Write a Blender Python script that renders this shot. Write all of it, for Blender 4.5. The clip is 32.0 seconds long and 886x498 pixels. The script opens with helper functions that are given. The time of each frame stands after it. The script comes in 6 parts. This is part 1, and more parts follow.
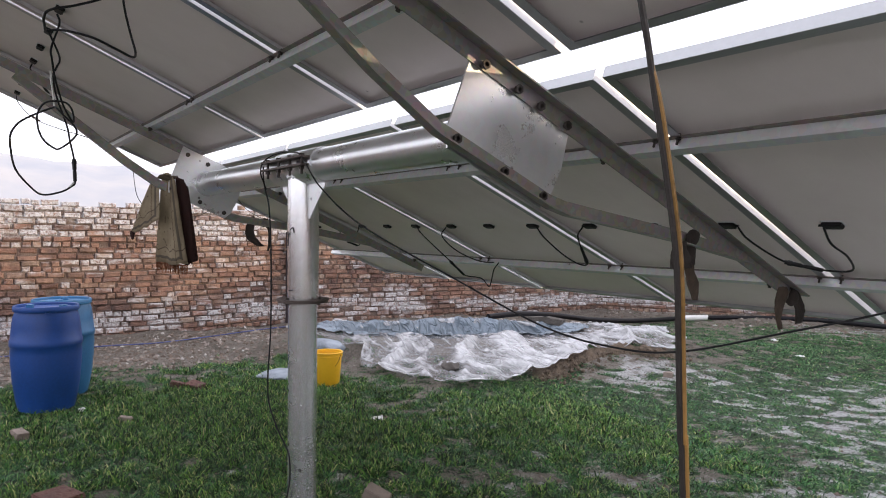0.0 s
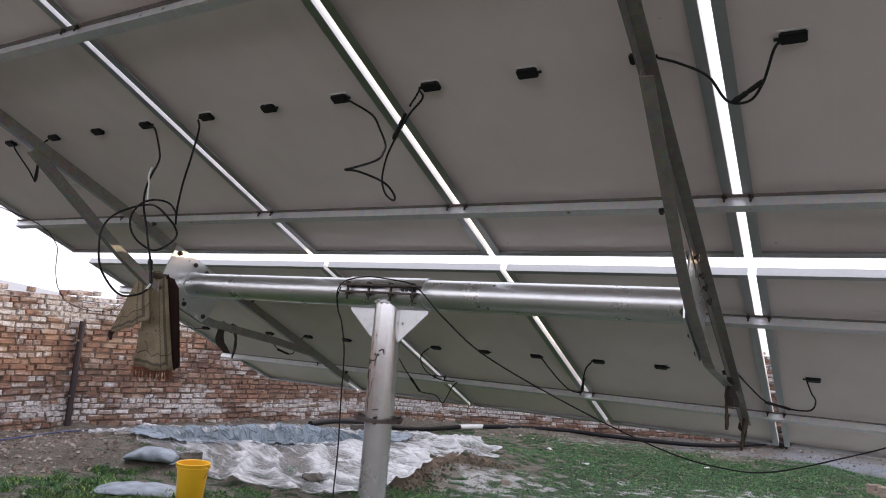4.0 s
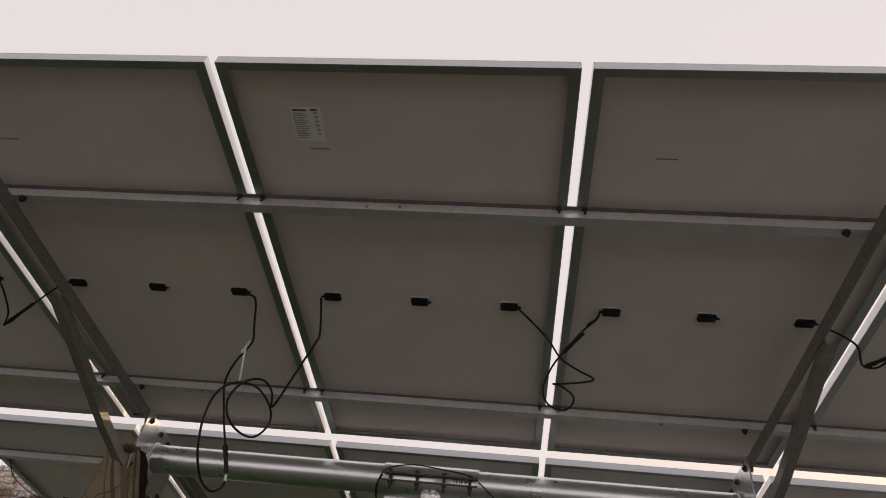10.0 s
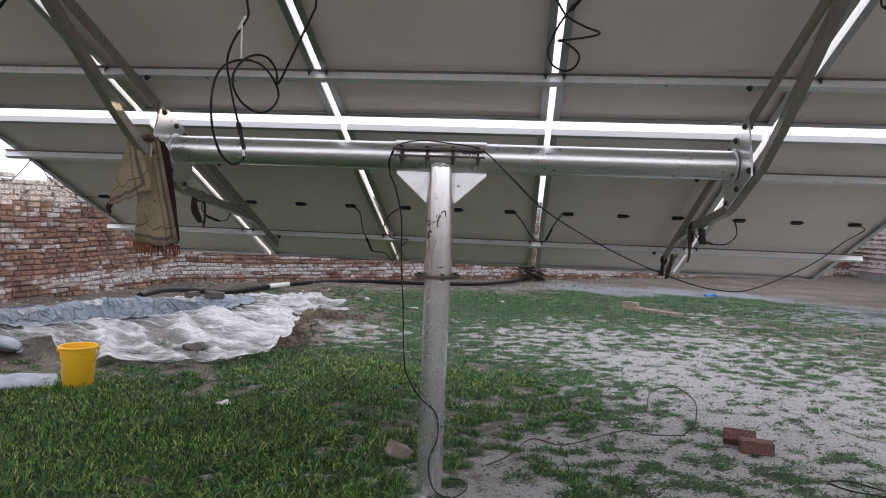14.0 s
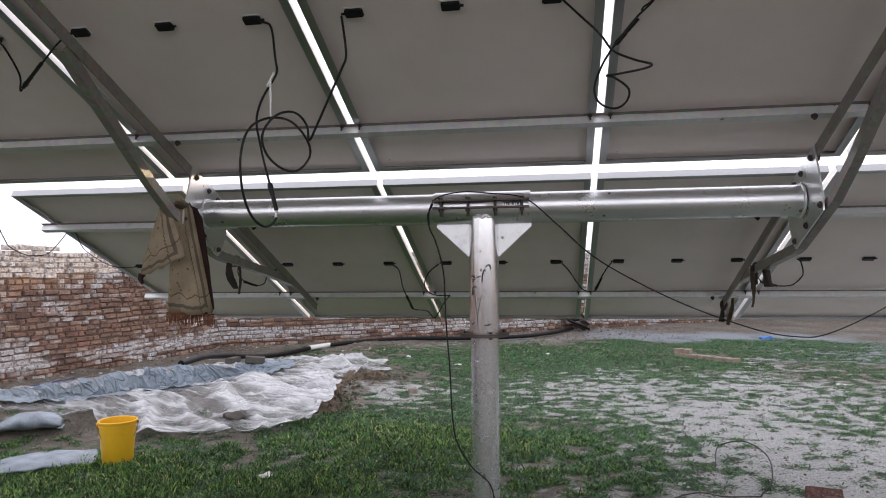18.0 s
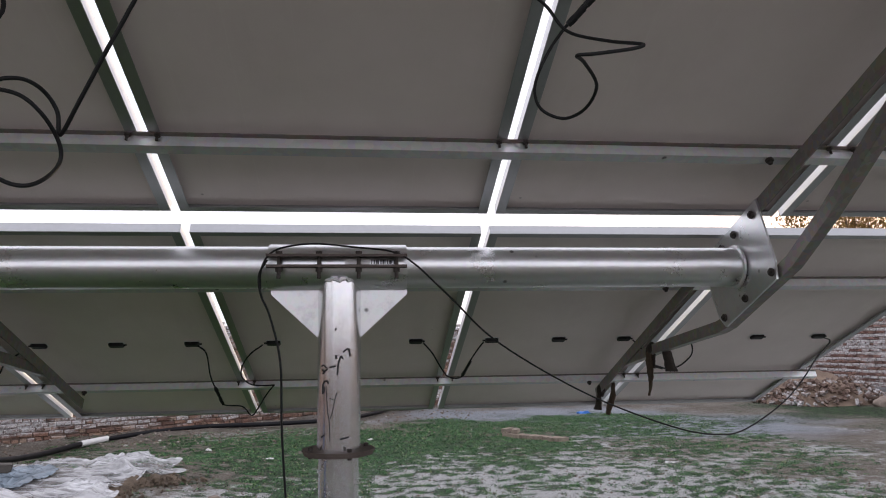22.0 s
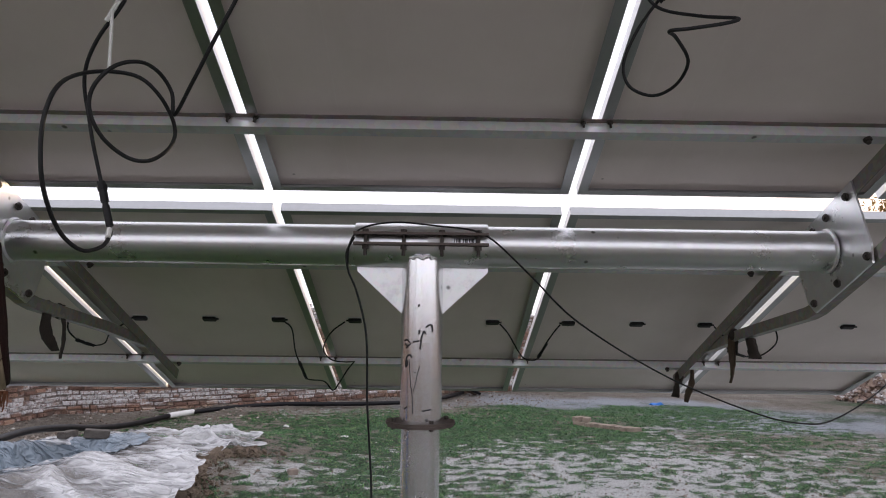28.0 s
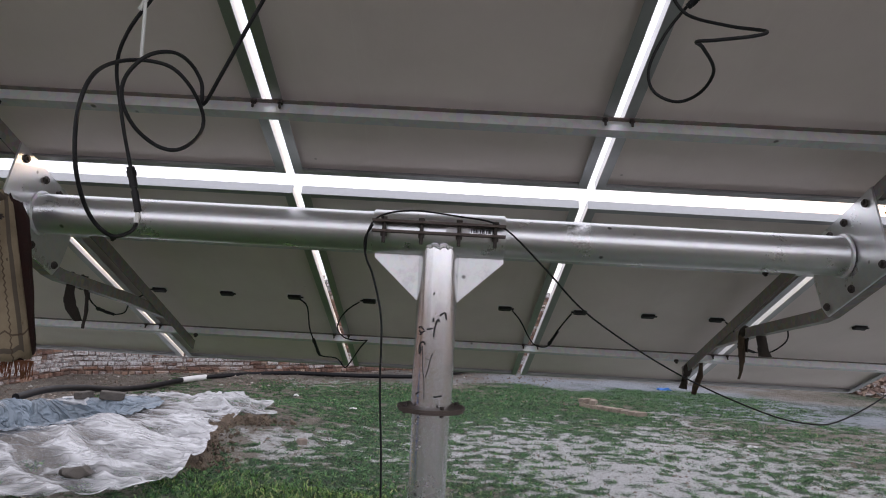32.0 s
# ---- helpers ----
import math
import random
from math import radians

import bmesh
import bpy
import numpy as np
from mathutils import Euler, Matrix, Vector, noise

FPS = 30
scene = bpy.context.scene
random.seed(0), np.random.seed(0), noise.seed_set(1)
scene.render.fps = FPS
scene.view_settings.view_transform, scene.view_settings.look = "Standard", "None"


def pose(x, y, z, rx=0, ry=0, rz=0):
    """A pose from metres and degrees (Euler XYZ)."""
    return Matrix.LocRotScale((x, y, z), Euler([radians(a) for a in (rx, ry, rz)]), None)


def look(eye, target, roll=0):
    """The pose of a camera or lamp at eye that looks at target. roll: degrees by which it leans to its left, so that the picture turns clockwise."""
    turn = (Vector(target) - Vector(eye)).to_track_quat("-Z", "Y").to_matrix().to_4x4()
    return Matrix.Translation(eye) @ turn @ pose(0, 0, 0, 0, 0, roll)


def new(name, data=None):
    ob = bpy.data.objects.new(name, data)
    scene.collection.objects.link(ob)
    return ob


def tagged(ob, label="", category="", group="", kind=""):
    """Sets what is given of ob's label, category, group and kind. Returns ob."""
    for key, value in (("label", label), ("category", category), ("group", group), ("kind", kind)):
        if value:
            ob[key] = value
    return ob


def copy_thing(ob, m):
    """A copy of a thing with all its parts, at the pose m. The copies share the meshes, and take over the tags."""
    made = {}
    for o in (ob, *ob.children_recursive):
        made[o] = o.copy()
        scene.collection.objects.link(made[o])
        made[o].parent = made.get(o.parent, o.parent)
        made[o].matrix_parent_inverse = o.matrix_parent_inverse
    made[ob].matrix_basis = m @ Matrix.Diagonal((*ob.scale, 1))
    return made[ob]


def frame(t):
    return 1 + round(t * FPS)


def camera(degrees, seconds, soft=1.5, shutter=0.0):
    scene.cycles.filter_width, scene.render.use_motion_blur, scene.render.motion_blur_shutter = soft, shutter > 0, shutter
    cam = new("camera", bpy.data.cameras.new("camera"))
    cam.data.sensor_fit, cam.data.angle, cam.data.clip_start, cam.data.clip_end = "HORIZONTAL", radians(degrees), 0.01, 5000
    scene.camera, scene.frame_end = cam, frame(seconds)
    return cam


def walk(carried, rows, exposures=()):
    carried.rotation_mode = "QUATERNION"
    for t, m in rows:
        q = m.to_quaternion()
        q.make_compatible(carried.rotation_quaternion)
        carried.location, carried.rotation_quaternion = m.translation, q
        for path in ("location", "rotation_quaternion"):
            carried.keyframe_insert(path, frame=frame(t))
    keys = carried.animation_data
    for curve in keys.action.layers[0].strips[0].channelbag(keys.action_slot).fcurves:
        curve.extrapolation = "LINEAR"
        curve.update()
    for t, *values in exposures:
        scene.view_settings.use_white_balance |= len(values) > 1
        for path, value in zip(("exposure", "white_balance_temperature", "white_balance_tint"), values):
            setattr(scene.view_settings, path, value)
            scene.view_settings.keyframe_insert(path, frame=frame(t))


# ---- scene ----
cam = camera(65.93, 32.0, soft=1.0)
PATH = [
    (0, (3.170, -1.432, 1.626), (1.550, -0.260, 1.577), 0.58),
    (0.5, (3.089, -1.599, 1.568), (1.463, -0.436, 1.621), 3.97),
    (1, (2.978, -1.815, 1.626), (1.429, -0.557, 1.768), 5.55),
    (1.5, (2.908, -2.122, 1.637), (1.532, -0.671, 1.615), 4.17),
    (2, (2.781, -2.391, 1.628), (1.362, -0.983, 1.701), 5.45),
    (2.5, (2.606, -2.550, 1.677), (1.361, -0.996, 1.863), 2.63),
    (4.5, (1.884, -3.239, 1.702), (1.007, -1.464, 1.983), 5.99),
    (5, (1.685, -3.425, 1.717), (0.972, -1.575, 1.980), 5.43),
    (5.5, (1.476, -3.475, 1.699), (0.793, -1.613, 1.950), 2.57),
    (6, (1.226, -3.459, 1.711), (0.678, -1.563, 2.036), 0.20),
    (6.5, (1.005, -3.502, 1.705), (0.667, -1.566, 2.074), -1.22),
    (7, (0.777, -3.572, 1.728), (0.422, -1.640, 2.104), -1.21),
    (7.5, (0.631, -3.555, 1.707), (0.288, -1.641, 2.175), 1.08),
    (8, (0.524, -3.598, 1.719), (0.298, -1.687, 2.263), 1.58),
    (8.5, (0.468, -3.691, 1.741), (0.229, -1.789, 2.311), 0.66),
    (9, (0.435, -3.746, 1.761), (0.154, -1.899, 2.476), 1.33),
    (9.5, (0.428, -3.785, 1.781), (0.157, -1.976, 2.589), 5.29),
    (10, (0.407, -3.784, 1.774), (0.180, -1.935, 2.504), 5.28),
    (10.5, (0.424, -3.788, 1.751), (0.194, -1.926, 2.442), 4.90),
    (11, (0.388, -3.828, 1.727), (-0.088, -1.965, 2.279), 5.73),
    (11.5, (0.366, -3.854, 1.715), (-0.180, -2.014, 2.279), 5.53),
    (12, (0.380, -3.848, 1.730), (-0.102, -1.961, 2.184), 2.69),
    (12.5, (0.403, -3.807, 1.667), (0.053, -1.855, 1.929), 2.78),
    (13, (0.413, -3.783, 1.657), (0.158, -1.807, 1.826), 2.59),
    (13.5, (0.421, -3.779, 1.644), (0.178, -1.794, 1.676), 2.06),
    (14, (0.433, -3.766, 1.608), (0.218, -1.780, 1.515), 2.27),
    (14.5, (0.435, -3.757, 1.588), (0.232, -1.776, 1.407), 1.31),
    (16.5, (0.442, -3.765, 1.620), (0.238, -1.776, 1.591), 0.81),
    (17, (0.436, -3.777, 1.629), (0.219, -1.789, 1.632), 1.36),
    (17.5, (0.414, -3.727, 1.633), (0.173, -1.742, 1.632), 1.37),
    (18, (0.371, -3.556, 1.619), (0.045, -1.584, 1.679), -0.50),
    (18.5, (0.335, -3.343, 1.642), (0.062, -1.365, 1.770), -0.82),
    (19, (0.217, -3.111, 1.630), (0.123, -1.119, 1.789), -1.41),
    (19.5, (0.153, -2.908, 1.639), (0.067, -0.915, 1.783), -1.37),
    (20, (0.133, -2.673, 1.634), (0.039, -0.687, 1.846), -1.21),
    (20.5, (0.117, -2.598, 1.646), (0.208, -0.621, 1.939), -0.13),
    (21, (0.087, -2.587, 1.668), (0.166, -0.613, 1.979), -0.67),
    (21.5, (0.076, -2.568, 1.657), (0.143, -0.585, 1.911), -0.02),
    (22, (0.092, -2.547, 1.665), (0.319, -0.578, 1.932), -0.74),
    (22.5, (0.150, -2.538, 1.671), (0.727, -0.640, 1.927), -0.50),
    (23, (0.180, -2.549, 1.667), (0.877, -0.694, 1.941), -0.63),
    (23.5, (0.188, -2.563, 1.696), (0.932, -0.756, 2.123), -2.88),
    (24, (0.195, -2.581, 1.726), (0.970, -0.821, 2.274), -4.59),
    (24.5, (0.211, -2.600, 1.740), (1.000, -0.871, 2.364), -5.61),
    (25, (0.217, -2.615, 1.764), (1.015, -0.912, 2.445), -6.55),
    (25.5, (0.227, -2.632, 1.774), (0.952, -0.862, 2.361), -6.30),
    (26, (0.172, -2.598, 1.720), (0.614, -0.687, 2.112), -3.55),
    (26.5, (0.086, -2.585, 1.686), (0.283, -0.618, 1.988), -2.23),
    (28.5, (0.032, -2.593, 1.621), (-0.025, -0.607, 1.850), 1.34),
    (29, (0.006, -2.633, 1.661), (-0.211, -0.679, 2.030), 0.20),
    (29.5, (-0.004, -2.612, 1.660), (-0.083, -0.642, 1.994), 0.65),
    (30, (0.002, -2.604, 1.666), (0.032, -0.634, 2.010), -0.74),
    (30.5, (-0.006, -2.603, 1.669), (0.035, -0.625, 1.962), -0.41),
    (31, (0.005, -2.613, 1.669), (0.021, -0.623, 1.872), 1.30),
    (31.5, (0.019, -2.624, 1.675), (-0.000, -0.631, 1.850), 2.33),
    (32, (0.030, -2.626, 1.680), (0.017, -0.632, 1.836), 3.11),
]
EXPOSURES = [(0, 0.36, 6550, 12.0), (0.5, 0.06, 6550, 12.0), (1.0, 0.02, 6550, 12.5), (2.0, 0.04, 6550, 12.5), (2.5, 0.06, 6550, 12.5), (5.0, 0.24, 6600, 12.5), (9.0, 0.25, 6600, 12.5), (9.5, -0.76, 7500, 13.5), (10.0, -0.70, 7500, 13.5), (10.5, -0.46, 7600, 13.0), (11.0, 0.1, 7200, 13.0), (12.0, 0.06, 7200, 13.0), (13.0, 0.2, 6680, 11.0), (14.5, 0.24, 6680, 11.0), (17.0, 0.3, 6680, 11.0), (18.5, 0.2, 6680, 11.0), (21.0, -0.04, 6600, 12.5), (22.0, -0.06, 6600, 12.5), (23.0, 0.0, 6600, 12.5), (25.0, -0.02, 6750, 13.0), (26.0, 0.08, 6650, 12.5), (29.0, 0.01, 6650, 12.5), (32.0, 0.03, 6600, 12.5)]
walk(cam, [(t, look(eye, target, roll)) for t, eye, target, roll in PATH], EXPOSURES)

# ---- daylight: bright hazy evening sky, low sun over the trees ----
SUN_EL, SUN_AZ = radians(3.2), radians(43)
world = bpy.data.worlds.new("sky")
scene.world = world
world.use_nodes = True
wn = world.node_tree
sky = wn.nodes.new("ShaderNodeTexSky")
sky.sky_type, sky.sun_disc = "NISHITA", False
sky.sun_elevation, sky.sun_rotation = SUN_EL, SUN_AZ
sky.air_density, sky.dust_density, sky.ozone_density = 1.0, 3.0, 1.0
bg = wn.nodes["Background"]
wn.links.new(sky.outputs[0], bg.inputs[0])
bg.inputs[1].default_value = 0.05
# thin even cloud in front of the clear sky
veil = wn.nodes.new("ShaderNodeBackground")
veil.inputs[0].default_value, veil.inputs[1].default_value = (0.925, 0.925, 1.035, 1), 1.26
both = wn.nodes.new("ShaderNodeAddShader")
wn.links.new(bg.outputs[0], both.inputs[0])
wn.links.new(veil.outputs[0], both.inputs[1])
wn.links.new(both.outputs[0], wn.nodes["World Output"].inputs[0])
sun_data = bpy.data.lights.new("sun", "SUN")
sun_data.energy, sun_data.angle, sun_data.color = 1.6, radians(0.8), (1.0, 0.78, 0.52)
sun = new("sun", sun_data)
sun_way = Vector((math.sin(SUN_AZ) * math.cos(SUN_EL), math.cos(SUN_AZ) * math.cos(SUN_EL), math.sin(SUN_EL)))
sun.matrix_world = look(sun_way * 60, (0, 0, 0))


# ---- materials ----
class Nodes:
    """A small wrapper round a node tree."""

    def __init__(self, name):
        self.m = bpy.data.materials.new(name)
        self.m.use_nodes = True
        self.t = self.m.node_tree
        self.b = self.t.nodes["Principled BSDF"]

    def n(self, kind, **kw):
        nd = self.t.nodes.new("ShaderNode" + kind)
        for k, v in kw.items():
            if k in nd.inputs:
                nd.inputs[k].default_value = v
        return nd

    def link(self, a, b):
        self.t.links.new(a, b)

    def pos(self):
        return self.n("NewGeometry").outputs["Position"]

    def obj(self):
        return self.n("TexCoord").outputs["Object"]

    def noise(self, vec, scale, detail=4.0, rough=0.55, stretch=None):
        if stretch:
            mp = self.n("Mapping")
            mp.inputs["Scale"].default_value = stretch
            self.link(vec, mp.inputs["Vector"])
            vec = mp.outputs[0]
        nd = self.n("TexNoise", Scale=scale, Detail=detail, Roughness=rough)
        self.link(vec, nd.inputs["Vector"])
        return nd.outputs["Fac"]

    def ramp(self, fac, *stops):
        nd = self.n("ValToRGB")
        e = nd.color_ramp.elements
        while len(e) < len(stops):
            e.new(0.5)
        for el, (p, col) in zip(e, stops):
            el.position = p
            el.color = (*col, 1) if len(col) == 3 else col
        self.link(fac, nd.inputs[0])
        return nd.outputs[0]

    def grey(self, fac, lo, hi, a=0.0, b=1.0):
        nd = self.n("MapRange")
        for i, v in enumerate((lo, hi, a, b), 1):
            nd.inputs[i].default_value = v
        self.link(fac, nd.inputs[0])
        return nd.outputs[0]

    def mix(self, fac, a, b, mode="MIX"):
        nd = self.t.nodes.new("ShaderNodeMix")
        nd.data_type, nd.blend_type = "RGBA", mode
        for sock, v in ((nd.inputs[0], fac), (nd.inputs[6], a), (nd.inputs[7], b)):
            if isinstance(v, (int, float)):
                sock.default_value = v
            elif isinstance(v, tuple):
                sock.default_value = (*v, 1)
            else:
                self.link(v, sock)
        return nd.outputs[2]

    def math(self, op, a, b=0.0):
        nd = self.n("Math")
        nd.operation = op
        for sock, v in ((nd.inputs[0], a), (nd.inputs[1], b)):
            if isinstance(v, (int, float)):
                sock.default_value = v
            else:
                self.link(v, sock)
        return nd.outputs[0]

    def set(self, color=None, rough=None, metal=None, **kw):
        for key, v in (("Base Color", color), ("Roughness", rough), ("Metallic", metal), *kw.items()):
            key = key.replace("_", " ")
            if v is None:
                continue
            if isinstance(v, (int, float)):
                self.b.inputs[key].default_value = v
            elif isinstance(v, tuple):
                self.b.inputs[key].default_value = (*v, 1)
            else:
                self.link(v, self.b.inputs[key])
        return self

    def bump(self, height, strength=0.3, dist=0.01):
        nd = self.n("Bump", Strength=strength, Distance=dist)
        self.link(height, nd.inputs["Height"])
        self.link(nd.outputs[0], self.b.inputs["Normal"])
        return self


def plain(name, col, rough=0.6, metal=0.0, vary=0.25, scale=9.0, bump=0.1, dist=0.004):
    """A worn one-colour surface: two scales of variation, fine relief."""
    m = Nodes(name)
    p = m.pos()
    big, fine = m.noise(p, scale, 5), m.noise(p, scale * 14, 3)
    both = m.math("ADD", m.math("MULTIPLY", big, 0.65), m.math("MULTIPLY", fine, 0.35))
    lo, hi = tuple(c * (1 - vary) for c in col), tuple(min(1, c * (1 + vary)) for c in col)
    m.set(m.ramp(both, (0.3, lo), (0.7, hi)), m.grey(big, 0.3, 0.7, max(0.05, rough - 0.1), min(1, rough + 0.1)), metal)
    m.bump(fine, bump, dist)
    return m.m


def galvanised(name, col, rough, metal=0.8, spangle=0.16, soil=0.35):
    """Zinc-coated steel: crystal spangle, dull stains, runs, and small dark knocks and scratches."""
    m = Nodes(name)
    p = m.pos()
    vor = m.n("TexVoronoi", Scale=48.0)
    m.link(p, vor.inputs["Vector"])
    stain = m.noise(p, 6, 7, 0.7)
    streak = m.noise(p, 3, 5, 0.6, (1, 1, 0.25))
    cloud = m.noise(p, 1.7, 3, 0.5)
    base = m.mix(spangle, col, vor.outputs["Color"], "OVERLAY")
    base = m.mix(m.grey(cloud, 0.4, 0.7, 0, 0.15), base, tuple(c * 0.72 for c in col))
    base = m.mix(m.grey(stain, 0.52, 0.72, 0, soil), base, tuple(c * 0.42 for c in col))
    base = m.mix(m.grey(streak, 0.60, 0.78, 0, soil * 0.9), base, (0.30, 0.24, 0.18))
    knock = m.n("TexVoronoi", Scale=9.0)
    m.link(p, knock.inputs["Vector"])
    mark = m.math("MULTIPLY", m.grey(knock.outputs["Distance"], 0.05, 0.10, 1, 0), m.grey(stain, 0.46, 0.5, 0, 0.8))
    base = m.mix(mark, base, (0.05, 0.045, 0.04))
    m.set(base, m.grey(stain, 0.3, 0.7, rough - 0.04, rough + 0.06), metal)
    m.bump(m.math("ADD", m.noise(p, 14, 3), m.math("MULTIPLY", m.noise(p, 60, 2), 0.15)), 0.05, 0.005)
    return m.m


STEEL = galvanised("galvanised_steel", (0.78, 0.79, 0.80), 0.29, 0.94, 0.08, 0.16)
STEEL_DULL = galvanised("dull_galvanised_steel", (0.29, 0.275, 0.25), 0.42, 0.6)
POST_STEEL = galvanised("matt_galvanised_post", (0.70, 0.71, 0.72), 0.25, 0.85, 0.06, 0.25)
POST_BRIGHT = galvanised("bright_galvanised_post", (0.86, 0.87, 0.88), 0.20, 0.96, 0.14, 0.4)
GUSSET = galvanised("bright_zinc_plate", (0.88, 0.89, 0.90), 0.34, 0.7, 0.2, 0.5)
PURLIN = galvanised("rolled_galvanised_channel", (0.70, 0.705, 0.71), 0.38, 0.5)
# dark tone holds both flange stains and the painted shadow line against the panels
PURLIN_STAIN_SHADE = galvanised("stained_shadowed_flange", (0.20, 0.175, 0.155), 0.55, 0.4)
# one aluminium, two tones: gap skylight painted into the side walls, shade into flanges
ALU_SKYLIT = plain("skylit_anodised_aluminium", (0.80, 0.81, 0.82), 0.42, 0.55, 0.06, 4, 0.03)
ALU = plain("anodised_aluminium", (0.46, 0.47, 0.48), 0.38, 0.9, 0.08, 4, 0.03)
BOLT = plain("rusty_dark_bolt", (0.06, 0.05, 0.045), 0.55, 0.5, 0.4, 60)
RUST = plain("rusty_flange_steel", (0.12, 0.095, 0.085), 0.6, 0.5, 0.4, 20)
BLACK = plain("black_plastic", (0.014, 0.014, 0.015), 0.45, 0, 0.3, 20)
CABLE = plain("black_cable_rubber", (0.016, 0.016, 0.017), 0.5, 0, 0.3, 30)
WHITE_TIE = plain("white_tape", (0.75, 0.75, 0.72), 0.5, 0, 0.1, 20)
PRINT = plain("grey_print", (0.30, 0.30, 0.32), 0.6, 0, 0.2, 50)
PLATE = plain("bright_label_paper", (0.93, 0.94, 0.96), 0.4, 0, 0.03, 20)
MARKER = plain("black_marker_ink", (0.03, 0.03, 0.035), 0.6, 0, 0.3, 50)
GLASS_FRONT = plain("dark_solar_glass", (0.012, 0.016, 0.03), 0.12, 0, 0.2, 3)


def backsheet_material():
    m = Nodes("white_polymer_backsheet")
    p = m.obj()
    dust = m.noise(p, 2.2, 5, 0.6)
    fine = m.noise(p, 60, 3)
    smear = m.noise(p, 1.2, 5, 0.65, (3, 0.7, 1))
    col = m.ramp(dust, (0.3, (0.82, 0.735, 0.71)), (0.7, (0.90, 0.815, 0.79)))
    col = m.mix(m.grey(smear, 0.55, 0.75, 0, 0.22), col, (0.66, 0.59, 0.55))
    sep = m.n("SeparateXYZ")
    m.link(p, sep.inputs[0])
    line = m.math("ABSOLUTE", m.math("SUBTRACT", m.math("FRACT", m.math("MULTIPLY", sep.outputs["X"], 5.45)), 0.5))
    col = m.mix(m.math("MULTIPLY", m.grey(line, 0.0, 0.012, 1, 0), m.grey(smear, 0.4, 0.6, 0.02, 0.22)), col, (0.95, 0.92, 0.88))
    speck = m.n("TexVoronoi", Scale=7.0)
    m.link(p, speck.inputs["Vector"])
    col = m.mix(m.math("MULTIPLY", m.grey(speck.outputs["Distance"], 0.035, 0.06, 1, 0), m.grey(dust, 0.5, 0.56, 0, 0.5)), col, (0.12, 0.09, 0.07))
    m.set(col, m.grey(fine, 0.3, 0.7, 0.42, 0.58), 0)
    m.bump(m.noise(p, 9, 2), 0.05, 0.003)
    return m.m


BACKSHEET = backsheet_material()


RED = ((0.0, (0.15, 0.075, 0.058)), (0.2, (0.30, 0.16, 0.115)), (0.42, (0.39, 0.235, 0.165)), (0.58, (0.23, 0.115, 0.085)), (0.78, (0.43, 0.29, 0.205)), (0.92, (0.20, 0.10, 0.08)), (1.0, (0.44, 0.34, 0.26)))
PURPLE = ((0.0, (0.13, 0.065, 0.06)), (0.3, (0.25, 0.125, 0.105)), (0.55, (0.32, 0.185, 0.15)), (0.8, (0.20, 0.095, 0.085)), (1.0, (0.36, 0.25, 0.21)))


def brick_material(name, joined, white, tones=RED, bands=1.0, repair=None, striped=0.55, own_white=0.22, courses=0.0):
    """Fired clay bricks, each of its own tone, with lime and salt bloom along courses and in patches."""
    m = Nodes(name)
    p = m.pos()
    if joined:
        rnd = m.n("NewGeometry").outputs["Random Per Island"]
    else:
        rnd = m.n("ObjectInfo").outputs["Random"]
    sep = m.n("SeparateXYZ")
    m.link(p, sep.inputs[0])
    z = sep.outputs["Z"]
    tone = m.ramp(rnd, *tones)
    sound = None
    if repair:
        sound = m.grey(m.math("ADD", sep.outputs["Y"], m.math("MULTIPLY", m.noise(p, 1.2, 3), 0.8)), repair + 0.5, repair + 0.3, 0, 1)
        tan = m.ramp(rnd, (0.0, (0.25, 0.15, 0.11)), (0.4, (0.36, 0.25, 0.185)), (0.7, (0.41, 0.30, 0.225)), (1.0, (0.28, 0.17, 0.135)))
        tone = m.mix(sound, tone, tan)
    soot = m.noise(p, 5, 6, 0.7)
    tone = m.mix(m.grey(soot, 0.42, 0.63, 0, 0.85), tone, (0.085, 0.05, 0.045))
    grain = m.noise(p, 70, 3, 0.7)
    tone = m.mix(m.grey(grain, 0.4, 0.75, 0, 0.35), tone, (0.50, 0.37, 0.28))
    patch = m.noise(p, 0.9, 6, 0.7, (1, 1, 2.6))
    course = m.noise(p, 1.0, 2, 0.5, (0.4, 0.4, 7.0))
    own = m.math("MULTIPLY", m.math("FRACT", m.math("MULTIPLY", rnd, 17.3)), own_white)
    amount = m.math("ADD", m.math("ADD", patch, m.math("MULTIPLY", m.math("SUBTRACT", course, 0.5), striped)), m.math("ADD", own, white))
    if courses:
        pair = m.math("SINE", m.math("MULTIPLY", m.math("ADD", z, 0.03), math.tau / 0.166))
        amount = m.math("ADD", amount, m.math("MULTIPLY", m.grey(pair, -0.35, 0.35, -1, 1), courses))
    if bands:
        foot = m.math("MULTIPLY", m.grey(z, 0.12, 0.22, 0, 1), m.grey(z, 0.36, 0.48, 1, 0))
        band = m.math("MAXIMUM", m.grey(z, 1.45, 1.8, 0, 0.24 * bands), m.math("MULTIPLY", foot, 0.2 * bands))
        amount = m.math("ADD", amount, band)
    if repair:
        amount = m.math("SUBTRACT", amount, m.math("MULTIPLY", sound, 0.17))
    bloom = m.grey(amount, 0.72, 0.86, 0, 0.92)
    bloom = m.math("MULTIPLY", bloom, m.grey(m.noise(p, 24, 5, 0.75), 0.38, 0.54, 0.10, 1.0))
    m.set(m.mix(bloom, tone, (0.70, 0.70, 0.71)), 0.9, 0)
    m.bump(m.math("ADD", m.noise(p, 35, 4), m.math("MULTIPLY", grain, 0.6)), 1.0, 0.014)
    return m.m


